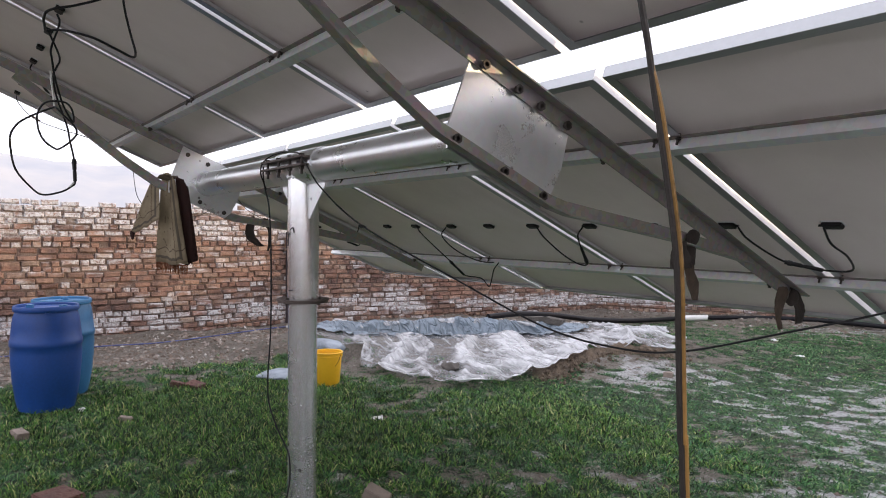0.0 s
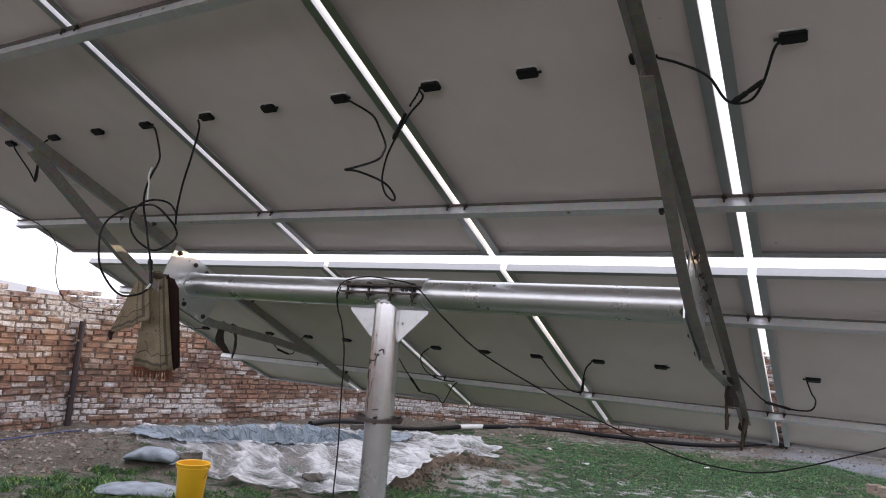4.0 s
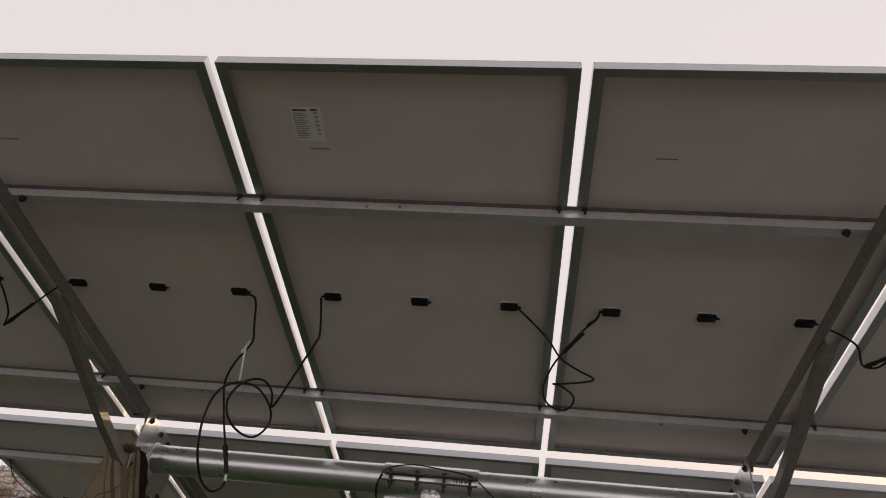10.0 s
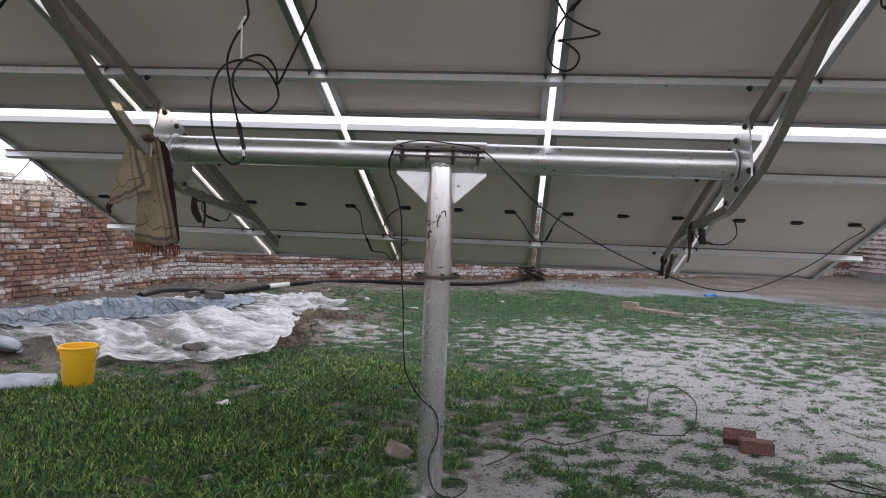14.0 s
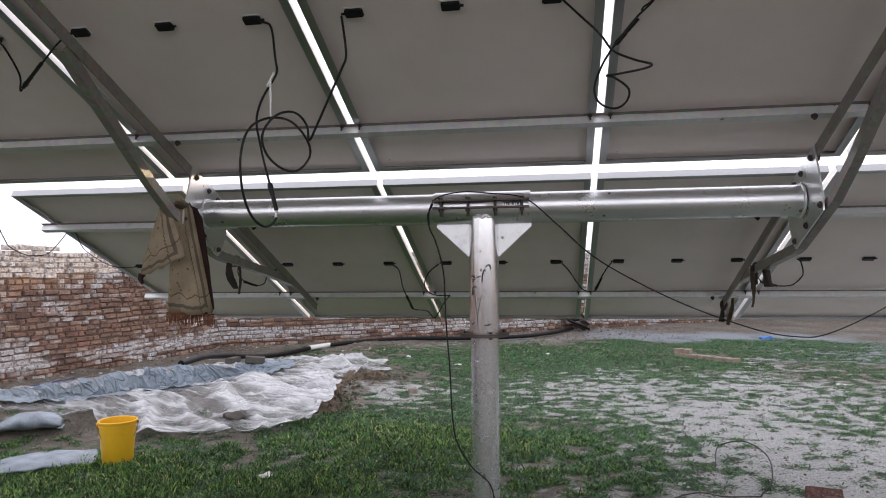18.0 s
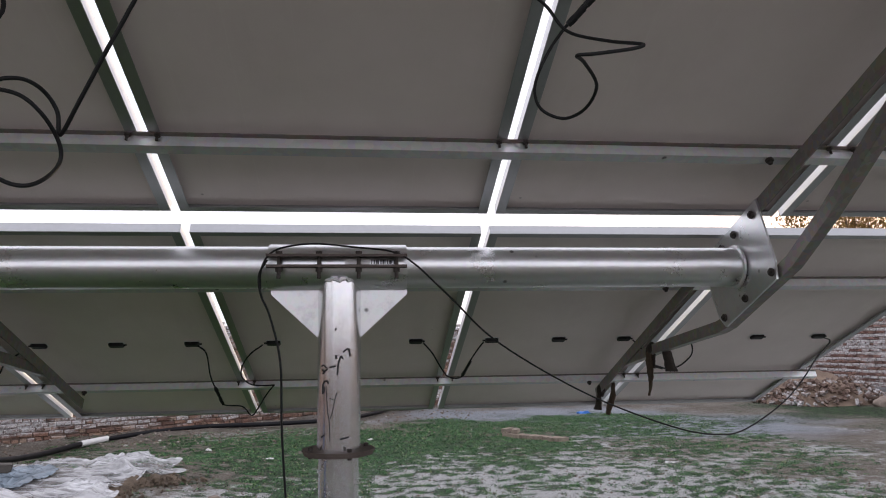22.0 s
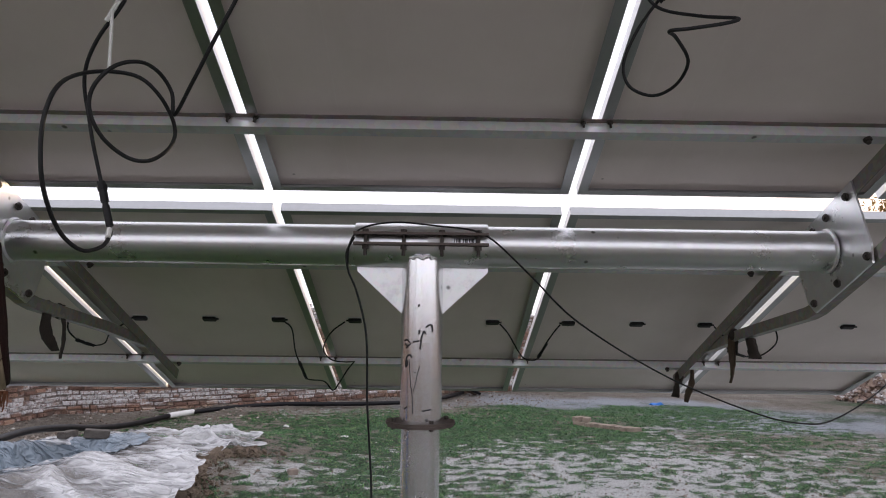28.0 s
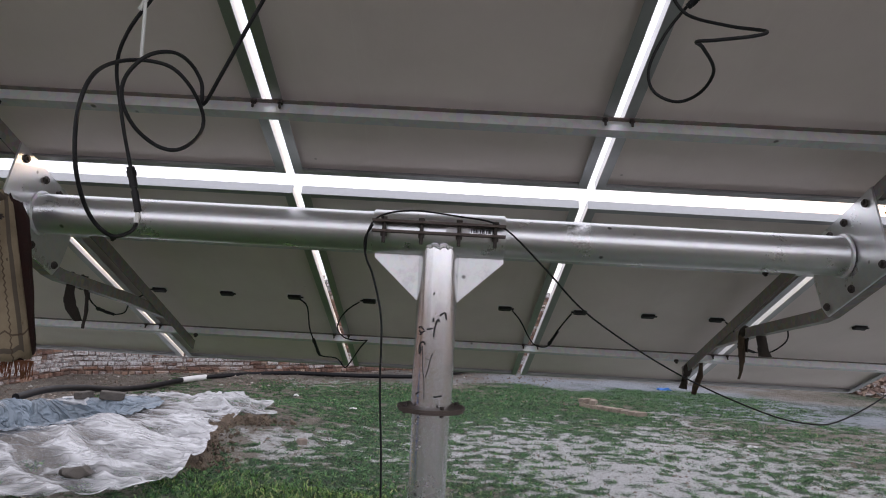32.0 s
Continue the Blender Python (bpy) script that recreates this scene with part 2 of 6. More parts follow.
BRICK = brick_material("fired_clay_brick", False, 0.075)
BRICK_J = brick_material("fired_clay_brickwork", True, 0.075)
BRICK_W = brick_material("salt_whitened_brick", False, 0.27, PURPLE, 0.3, 10.6, 0.5, 0.26, 0.20)
BRICK_WJ = brick_material("salt_whitened_brickwork", True, 0.27, PURPLE, 0.3, 10.6, 0.5, 0.26, 0.20)
MORTAR = brick_material("mud_mortar", False, 0.08, ((0.0, (0.15, 0.115, 0.098)), (1.0, (0.19, 0.145, 0.12))), 0.8, None, 0.5, 0.0)
MORTAR_W = brick_material("salt_whitened_mortar", False, 0.26, ((0.0, (0.15, 0.105, 0.095)), (1.0, (0.19, 0.13, 0.115))), 0.3, 10.6, 0.4, 0.0, 0.10)
RUBBLE = brick_material("loose_clay_brick", True, 0.10, ((0.0, (0.10, 0.065, 0.055)), (0.5, (0.22, 0.15, 0.12)), (1.0, (0.30, 0.22, 0.17))), 0)


def ground_material():
    m = Nodes("trodden_salty_soil_with_turf")
    p = m.pos()
    att = m.n("Attribute")
    att.attribute_name = "cover"
    sep = m.n("SeparateColor")
    m.link(att.outputs["Color"], sep.inputs[0])
    cover, salt, sky_sheen = sep.outputs[0], sep.outputs[1], sep.outputs[2]
    n1, n2, n3 = m.noise(p, 0.8, 6, 0.6), m.noise(p, 7, 5, 0.65), m.noise(p, 60, 4, 0.7)
    soil = m.ramp(m.math("ADD", m.math("MULTIPLY", n1, 0.5), m.math("MULTIPLY", n2, 0.5)), (0.35, (0.12, 0.10, 0.08)), (0.5, (0.215, 0.188, 0.155)), (0.65, (0.31, 0.285, 0.245)))
    crumb = m.noise(p, 42, 6, 0.85)
    crust = m.math("ADD", m.math("MULTIPLY", salt, 0.62), m.math("MULTIPLY", m.noise(p, 4.6, 8, 0.78), 0.9))
    crust = m.math("ADD", crust, m.math("MULTIPLY", crumb, 0.16))
    soil = m.mix(m.grey(crust, 0.80, 0.93, 0, 0.92), soil, (0.62, 0.63, 0.63))
    soil = m.mix(m.grey(crumb, 0.50, 0.62, 0, 0.75), soil, (0.065, 0.058, 0.048))
    # bluish sheen of reflected sky painted onto the far soil
    soil = m.mix(m.grey(sky_sheen, 0.25, 0.75, 0, 0.7), soil, (0.36, 0.41, 0.48))
    # near-black low end: shade between the blades put into the turf colour
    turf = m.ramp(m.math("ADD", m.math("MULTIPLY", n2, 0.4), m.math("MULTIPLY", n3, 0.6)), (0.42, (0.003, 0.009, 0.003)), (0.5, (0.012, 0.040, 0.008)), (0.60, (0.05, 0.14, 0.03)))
    rough_edge = m.math("ADD", m.noise(p, 13, 6, 0.8), m.noise(p, 45, 3, 0.7))
    edge = m.math("ADD", cover, m.math("MULTIPLY", m.math("SUBTRACT", rough_edge, 1.0), 1.15))
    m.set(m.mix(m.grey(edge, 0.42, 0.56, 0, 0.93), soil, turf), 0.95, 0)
    m.bump(m.math("ADD", m.math("MULTIPLY", n3, 0.5), m.noise(p, 18, 5, 0.75)), 1.0, 0.07)
    return m.m


GROUND = ground_material()
SOIL = plain("dug_sandy_soil", (0.27, 0.20, 0.15), 0.95, 0, 0.35, 3, 0.7, 0.03)
POND_SOIL = plain("grey_cement_dust_soil", (0.22, 0.205, 0.19), 0.95, 0, 0.35, 5, 0.7, 0.02)


def film_material(name, col, alpha_lo, alpha_hi, rough):
    """Crumpled film: clear where it lies flat, whiter along folds for doubled layers and painted highlights; sharp
    creases at two scales.
    """
    m = Nodes(name)
    p = m.pos()
    att = m.n("Attribute")
    att.attribute_name = "fold"
    ridges = []
    for scale, turn in ((2.2, -0.5), (5.2, 0.6), (11.0, 0.1)):
        crease = m.n("TexNoise", Scale=scale, Detail=1.0, Roughness=0.4, Distortion=0.7)
        mp = m.n("Mapping")
        mp.inputs["Scale"].default_value = (0.5, 1.7, 1.0)
        mp.inputs["Rotation"].default_value = (0, 0, turn)
        m.link(p, mp.inputs["Vector"])
        m.link(mp.outputs[0], crease.inputs["Vector"])
        ridges.append(m.grey(m.math("ABSOLUTE", m.math("SUBTRACT", crease.outputs["Fac"], 0.5)), 0.0, 0.085, 1, 0))
    height = m.math("ADD", m.math("ADD", ridges[0], m.math("MULTIPLY", ridges[1], 0.55)), m.math("MULTIPLY", ridges[2], 0.14))
    # highlights on the folds put into the opacity, together with doubled layers
    fold_white = m.math("ADD", m.math("MULTIPLY", att.outputs["Fac"], 0.62), m.math("MULTIPLY", height, 0.36))
    cloud = m.noise(p, 1.7, 4, 0.6)
    m.set(m.ramp(cloud, (0.3, tuple(c * 0.85 for c in col)), (0.7, col)), rough, 0, Alpha=m.grey(fold_white, 0.22, 0.78, alpha_lo, alpha_hi))
    m.bump(height, 1.0, 0.045)
    return m.m


FILM = film_material("translucent_polythene_film", (0.78, 0.79, 0.81), 0.16, 0.88, 0.15)
LINER = film_material("pale_blue_liner_film", (0.25, 0.31, 0.365), 0.7, 1.0, 0.25)
YELLOW = plain("yellow_bucket_plastic", (0.90, 0.52, 0.03), 0.4, 0, 0.1, 5)
BLUE = plain("blue_drum_plastic", (0.006, 0.055, 0.25), 0.5, 0, 0.2, 3, 0.05)
BLUE_LT = plain("faded_blue_drum_plastic", (0.03, 0.15, 0.32), 0.42, 0, 0.2, 3, 0.05)
WOOD = plain("weathered_lath_wood", (0.20, 0.125, 0.06), 0.7, 0, 0.4, 14, 0.4)
PIPE = plain("black_pvc_pipe", (0.009, 0.009, 0.011), 0.42, 0, 0.3, 5)
WHITE = plain("white_plastic", (0.75, 0.75, 0.74), 0.45, 0, 0.1, 8)
RAG = plain("dark_brown_rag", (0.045, 0.035, 0.03), 0.95, 0, 0.4, 25, 0.6, 0.01)
RAG_BROWN = plain("faded_brown_rag", (0.10, 0.07, 0.05), 0.95, 0, 0.4, 25, 0.6, 0.01)
BARK = plain("grey_brown_bark", (0.09, 0.06, 0.045), 0.95, 0, 0.4, 4, 0.8, 0.05)
STONE = plain("pale_field_stone", (0.27, 0.22, 0.185), 0.9, 0, 0.3, 12, 0.5, 0.01)

for dull in (CABLE, BLACK, PIPE):
    dull.node_tree.nodes["Principled BSDF"].inputs["Specular IOR Level"].default_value = 0.22


# ---- mesh helpers ----
def part(name, bm, material, parent=None, label="", smooth=False, bevel=0.0):
    """One mesh object from a bmesh, under a thing or a part."""
    if bevel:
        bmesh.ops.bevel(bm, geom=bm.edges[:], offset=bevel, segments=1, affect="EDGES")
    me = bpy.data.meshes.new(name)
    bm.normal_update()
    bm.to_mesh(me)
    bm.free()
    me.materials.append(material)
    if smooth:
        me.polygons.foreach_set("use_smooth", [True] * len(me.polygons))
        me.set_sharp_from_angle(angle=radians(50))
    ob = new(name, me)
    ob.parent = parent
    if label:
        tagged(ob, label)
    return ob


def soup(name, verts, faces, material, parent=None, smooth=False):
    me = bpy.data.meshes.new(name)
    me.from_pydata(verts, [], faces)
    me.materials.append(material)
    if smooth:
        me.polygons.foreach_set("use_smooth", [True] * len(me.polygons))
    ob = new(name, me)
    ob.parent = parent
    return ob


def thing(name, label, category, group="", at=(0, 0, 0), turn=0.0):
    ob = new(name)
    ob.empty_display_size = 0.1
    ob.matrix_basis = pose(*at, 0, 0, turn)
    return tagged(ob, label, category, group)


def box(bm, lo, hi, m=None):
    lo, hi = Vector(lo), Vector(hi)
    mid, size = (lo + hi) / 2, hi - lo
    mm = Matrix.Translation(mid) @ Matrix.Diagonal((*size, 1))
    bmesh.ops.create_cube(bm, size=1, matrix=(m @ mm) if m else mm)
    return bm


def cyl(bm, a, b, r, r2=None, sides=24, caps=True):
    a, b = Vector(a), Vector(b)
    q = (b - a).to_track_quat("Z", "Y").to_matrix().to_4x4()
    bmesh.ops.create_cone(bm, cap_ends=caps, segments=sides, radius1=r, radius2=r if r2 is None else r2, depth=(b - a).length, matrix=Matrix.Translation((a + b) / 2) @ q)
    return bm


def prism(bm, poly, depth, m):
    """A flat polygon (x, y) given depth along z, placed by m."""
    n = len(poly)
    vs = [bm.verts.new(m @ Vector((x, y, z))) for z in (0, depth) for x, y in poly]
    bm.faces.new(vs[:n][::-1])
    bm.faces.new(vs[n:])
    for i in range(n):
        j = (i + 1) % n
        bm.faces.new((vs[i], vs[j], vs[n + j], vs[n + i]))
    bmesh.ops.recalc_face_normals(bm, faces=bm.faces[:])
    return bm


def spline(pts, per=8):
    """A smooth line through the points."""
    p = [Vector(v) for v in pts]
    p = [2 * p[0] - p[1], *p, 2 * p[-1] - p[-2]]
    out = []
    for i in range(1, len(p) - 2):
        a, b, c, d = p[i - 1 : i + 3]
        for k in range(per):
            t = k / per
            out.append(0.5 * (2 * b + (c - a) * t + (2 * a - 5 * b + 4 * c - d) * t * t + (3 * b - a - 3 * c + d) * t**3))
    out.append(p[-2])
    return out


def sweep(bm, pts, r, sides=8, taper=None):
    """A round rod along the points."""
    pts = [Vector(v) for v in pts]
    rings, ref = [], Vector((0.31, 0.22, 0.93)).normalized()
    for i, v in enumerate(pts):
        way = (pts[min(i + 1, len(pts) - 1)] - pts[max(i - 1, 0)]).normalized()
        side = way.cross(ref)
        if side.length < 1e-3:
            side = way.orthogonal()
        side.normalize()
        ref = side.cross(way)
        rad = r if taper is None else r + (taper - r) * i / (len(pts) - 1)
        rings.append([bm.verts.new(v + rad * (math.cos(a) * side + math.sin(a) * ref)) for a in np.linspace(0, math.tau, sides, endpoint=False)])
    for a, b in zip(rings, rings[1:]):
        for i in range(sides):
            j = (i + 1) % sides
            bm.faces.new((a[i], a[j], b[j], b[i]))
    bm.faces.new(rings[0][::-1])
    bm.faces.new(rings[-1])
    return bm


def lathe(bm, profile, sides=32, m=None):
    """A turned body: profile of (radius, height)."""
    rings = []
    for r, z in profile:
        ring = [Vector((r * math.cos(a), r * math.sin(a), z)) for a in np.linspace(0, math.tau, sides, endpoint=False)]
        rings.append([bm.verts.new(m @ v if m else v) for v in ring])
    for a, b in zip(rings, rings[1:]):
        for i in range(sides):
            j = (i + 1) % sides
            bm.faces.new((a[i], a[j], b[j], b[i]))
    return bm


def B():
    return bmesh.new()


def fbm(x, y, s, seed=0.0, octaves=4):
    return noise.fractal(Vector((x * s + seed, y * s - seed, seed * 0.7)), 1.0, 2.0, octaves)


def smooth(a, b, v):
    t = min(1.0, max(0.0, (v - a) / (b - a)))
    return t * t * (3 - 2 * t)


# ---- the ground ----
def bump_at(x, y, cx, cy, rx, ry):
    return math.exp(-(((x - cx) / rx) ** 2) - ((y - cy) / ry) ** 2)


PIT, PIT_TURN, PIT_LONG, PIT_WIDE = (-4.45, 4.25), 1.0, 1.75, 0.74


def in_pit(x, y):
    """Place in the pit's own oval frame: along it and across it (away from the post), the rim at distance 1."""
    ca, sa = math.cos(PIT_TURN), math.sin(PIT_TURN)
    px, py = x - PIT[0], y - PIT[1]
    return (ca * px + sa * py) / PIT_LONG, (-sa * px + ca * py) / PIT_WIDE


def pond_ring(x, y):
    """Height of the dug rim, apron and pit of the pond."""
    u, v = in_pit(x, y)
    d = math.hypot(u, v)
    near = smooth(0.6, -0.6, v / max(d, 0.01) - 0.3 * u / max(d, 0.01))
    rim = 0.27 - 0.02 * near
    if d < 1:
        return rim - 0.60 * smooth(0.98, 0.60, d)
    slope = 1.5 + (0.60 + 1.6 * smooth(0.1, -0.6, u / d) - 1.5) * near
    return rim * math.exp(-(((d - 1) * slope) ** 2)) * (1 + 0.3 * fbm(x, y, 1.1, 4) * smooth(1.0, 1.5, d))


def gz(x, y):
    near = 1.0 if abs(x) < 40 and abs(y) < 50 else 0.0
    h = near * (0.022 * fbm(x, y, 0.9, 2) + 0.008 * fbm(x, y, 4, 7))
    h += 0.05 * bump_at(x, y, 0.05, 0.0, 0.35, 0.3)
    bank = 0.0
    if -9 < x < -5 and -6 < y < 11:
        bank = 0.10 * smooth(1.8, 0.2, x + 7.65)
    if -7 < x < 13:
        bank = max(bank, 0.07 * smooth(1.6, 0.3, 9.6 + 0.668 * (x + 6.5) - y))
    h += bank * (0.8 + 0.5 * fbm(x, y, 1.5, 9))
    if -7.5 < x < -0.5 and 1.5 < y < 8.5:
        h += pond_ring(x, y)
    return h


def cover_at(x, y):
    """How much turf stands on the ground, 0 to 1."""
    g = 0.385
    g += 0.42 * bump_at(x, y, -2.6, 0.6, 2.4, 1.7) + 0.25 * bump_at(x, y, -3.0, -1.6, 3.5, 2.0)
    g += 0.40 * bump_at(x, y, -0.5, 2.9, 1.3, 1.1) + 0.24 * bump_at(x, y, -0.9, 5.6, 1.3, 1.8)
    g += 0.40 * bump_at(x, y, 1.3, 9.3, 2.6, 2.0) + 0.3 * bump_at(x, y, -1.0, 9.6, 2.2, 2.0)
    g += 0.45 * bump_at(x, y, 11.0, 12.6, 1.6, 2.6) + 0.2 * bump_at(x, y, 4.6, 11.0, 3.0, 2.0)
    g -= 0.24 * bump_at(x, y, 0.3, 0.1, 0.6, 0.9) + 0.16 * bump_at(x, y, 2.9, 3.8, 1.3, 1.6) + 0.10 * bump_at(x, y, 0.6, 1.1, 0.6, 0.5)
    g -= 0.5 * smooth(-4.6, -6.2, x) + 0.30 * smooth(10.5, 13.5, y - 0.3 * x) + 0.06 * smooth(5.0, 8.0, x)
    g += 0.07 * bump_at(x, y, 2.6, 3.0, 3.0, 4.0)
    g += 0.2 * bump_at(x, y, -1.9, 3.0, 1.0, 1.3) - 0.6 * bump_at(x, y, -4.1, 4.3, 1.5, 1.5)
    for px, py, rx, ry in ((-0.55, 1.38, 0.34, 0.16), (-0.2, 1.76, 0.28, 0.12), (-0.56, 2.03, 0.26, 0.10), (0.12, 2.2, 0.3, 0.13), (-0.36, 2.42, 0.24, 0.08), (-0.8, 1.74, 0.16, 0.12)):
        g -= 0.42 * bump_at(x, y, px, py, rx, ry)
    g += 0.22 * bump_at(x, y, -1.5, 3.7, 0.6, 0.5)
    return g + 0.28 * fbm(x, y, 0.9, 11) + 0.62 * smooth(8.5, 5.8, x) * smooth(13.0, 9.8, y) * smooth(-5.0, -2.4, y) * fbm(x, y * 1.2, 5.5, 13)


def salt_at(x, y):
    s = 0.30 + 0.45 * bump_at(x, y, 2.8, 4.0, 2.6, 3.2) + 0.25 * bump_at(x, y, 0.8, 6.0, 2.0, 2.5)
    s += 0.3 * bump_at(x, y, 0.1, -0.2, 0.8, 0.7) + 0.28 * bump_at(x, y, 0.9, 0.8, 1.1, 1.1) + 0.2 * bump_at(x, y, 3.0, 1.2, 1.5, 1.5) + 0.12 * bump_at(x, y, -1.7, 5.2, 0.6, 0.45) - 0.25 * bump_at(x, y, -6.2, 1.0, 1.4, 4)
    s += 0.12 * smooth(0.5, 2.0, x) * smooth(11, 7, y) - 0.12 * smooth(6, 9, x) - 0.2 * smooth(11, 14, y)
    return s + 0.3 * fbm(x, y, 0.7, 21)


# where the far soil gets its painted sky sheen
def sky_sheen_at(x, y):
    return 1.1 * bump_at(x, y, 6.6, 10.2, 2.6, 1.9) + 1.0 * bump_at(x, y, 3.4, 13.0, 3.4, 1.5) + 0.3 * fbm(x, y, 0.9, 31) * smooth(6, 9, y)


def build_ground():
    def axis(lo, hi, step, low_reach, high_reach):
        """Even steps from lo to hi, then slowly growing ones as far as the walls, then on to the horizon."""
        def grow(reach):
            out, gap, d = [], step, 0.0
            while d < 4000:
                gap *= 1.055 if d < reach else 1.45
                d += gap
                out.append(d)
            return out
        return [lo - d for d in grow(low_reach)][::-1] + list(np.arange(lo, hi, step)) + [hi + d for d in grow(high_reach)]

    xs, ys = axis(-7.8, 5.6, 0.068, 1, 14), axis(-2.2, 9.6, 0.068, 9, 12)
    verts = [(x, y, gz(x, y)) for y in ys for x in xs]
    nx = len(xs)
    faces = [(j * nx + i, j * nx + i + 1, (j + 1) * nx + i + 1, (j + 1) * nx + i) for j in range(len(ys) - 1) for i in range(nx - 1)]
    ob = soup("ground", verts, faces, GROUND, smooth=True)
    col = ob.data.attributes.new("cover", "FLOAT_COLOR", "POINT")
    far = lambda x, y: abs(x) > 30 or abs(y) > 35  # noqa: E731
    vals = []
    for x, y, _ in verts:
        vals += [0.3, 0.2, 0.0, 1.0] if far(x, y) else [cover_at(x, y), salt_at(x, y), sky_sheen_at(x, y), 1.0]
    col.data.foreach_set("color", vals)
    return tagged(ob, "uneven salty brown soil with patches of short green turf", "ground", kind="structure")


ground = build_ground()

# ---- the boundary walls ----
WEST_A, WEST_B, CORNER, NE, SE, SW = (-7.6, -14.0), (-7.65, 3.15), (-6.5, 9.6), (12.35, 22.2), (21.9, -14.0), (-7.6, -14.0)


def wall_core(name, a, b, height, label, material=None):
    """The mortar core of a wall from a to b; the yard lies on its right-hand side."""
    a, b = Vector((*a, 0)), Vector((*b, 0))
    along = (b - a).normalized()
    out = Vector((-along.y, along.x, 0))
    m = Matrix((( along.x, out.x, 0, a.x), (along.y, out.y, 0, a.y), (0, 0, 1, -0.35), (0, 0, 0, 1)))
    length = (b - a).length
    ob = part(name, box(B(), (0, 0.0, 0), (length, 0.22, height + 0.35 - 0.09), m), material or MORTAR)
    return tagged(ob, label, "wall", kind="structure"), m, length


def wedge_brick(w, h, d, rng):
    """Vertices and faces of a hand-made brick with a rounded, worn, uneven front; it reaches d in front of y = 0."""
    c = 0.013
    j = lambda s=0.008: rng.uniform(-s, s)  # noqa: E731
    back = [(0, 0.03, 0), (w, 0.03, 0), (w, 0.03, h), (0, 0.03, h)]
    rim = [(j(0.004), -d + 2 * c, j(0.004)), (w + j(0.004), -d + 2 * c, j(0.004)), (w + j(0.004), -d + 2 * c, h + j(0.004)), (j(0.004), -d + 2 * c, h + j(0.004))]
    front = [(c + j(), -d + j(), c + j()), (w - c + j(), -d + j(), c + j()), (w - c + j(), -d + j(), h - c + j()), (c + j(), -d + j(), h - c + j())]
    v = back + rim + front
    f = []
    for o in (0, 4):
        for i in range(4):
            k = (i + 1) % 4
            f.append((o + i, o + k, o + 4 + k, o + 4 + i))
    f.append((8, 9, 10, 11))
    return v, f


def lay_bricks(core, m, length, height, start, stop, pick, single, joined, seed, pilasters=()):
    """Courses of stretchers and headers; the stretch pick = (from, to, course_lo, course_hi) is laid as bricks of their own."""
    rng = random.Random(seed)
    shapes = {}
    for kind, w in (("s", 0.226), ("h", 0.108)):
        for k in range(4):
            me = bpy.data.meshes.new("brick")
            corners, sides = wedge_brick(w, 0.072, 0.031, rng)
            me.from_pydata(corners, [], sides)
            me.materials.append(single)
            shapes[kind, k] = me
    verts, faces, count = [], [], 0
    rows = int((height + 0.2) / 0.083)
    for r in range(rows + 1):
        z = 0.15 + r * 0.083
        x = start + rng.uniform(-0.2, 0)
        header_row = r % 4 == 3
        while x < stop:
            kind = "h" if rng.random() < (0.8 if header_row else 0.3) else "s"
            w = 0.226 if kind == "s" else 0.108
            gone = rng.random() < 0.010
            proud = rng.uniform(-0.014, 0.014) + sum(0.05 for a, b in pilasters if a < x < b)
            top_gap = r == rows and rng.random() < 0.3
            if not gone and not top_gap and x + w < length:
                zz = z + rng.uniform(-0.010, 0.010) + 0.02 * math.sin(x * 0.7 + seed) + 0.008 * math.sin(x * 2.9 + r)
                if pick[0] <= x <= pick[1] and pick[2] <= r <= pick[3] and count < 300:
                    ob = new("brick", shapes[kind, rng.randrange(4)])
                    ob.matrix_basis = m @ pose(x, -proud, zz, 0, rng.uniform(-1.3, 1.3), rng.uniform(-1.5, 1.5))
                    ob.parent = core
                    count += 1
                else:
                    v, f = wedge_brick(w * rng.uniform(0.88, 1.03), 0.074 * rng.uniform(0.90, 1.08), 0.031 + proud, rng)
                    o = len(verts)
                    tilt = rng.uniform(-0.022, 0.022)
                    verts += [m @ Vector((x + a, b, zz + c + a * tilt)) for a, b, c in v]
                    faces += [tuple(o + i for i in q) for q in f]
            x += w + rng.uniform(0.008, 0.015)
    ob = soup("brickwork", verts, faces, joined, core)
    tagged(ob, kind="stuff")


# ---- the solar array: frame of the tilted plane ----
TILT = 0.4041
CT, ST = math.cos(TILT), math.sin(TILT)
ARRAY = Matrix(((1, 0, 0, -0.0113), (0, CT, ST, 0.1638), (0, -ST, CT, 2.1165), (0, 0, 0, 1)))
PITCH, PW, PL = 1.18, 1.146, 2.278
ROWS = (-2.421, 0.003)
COLS = (-2, -1, 0, 1, 2)


def on(u, s, n):
    """A place by the distance across, down the slope and below the panels."""
    return ARRAY @ Vector((u, s, -n))


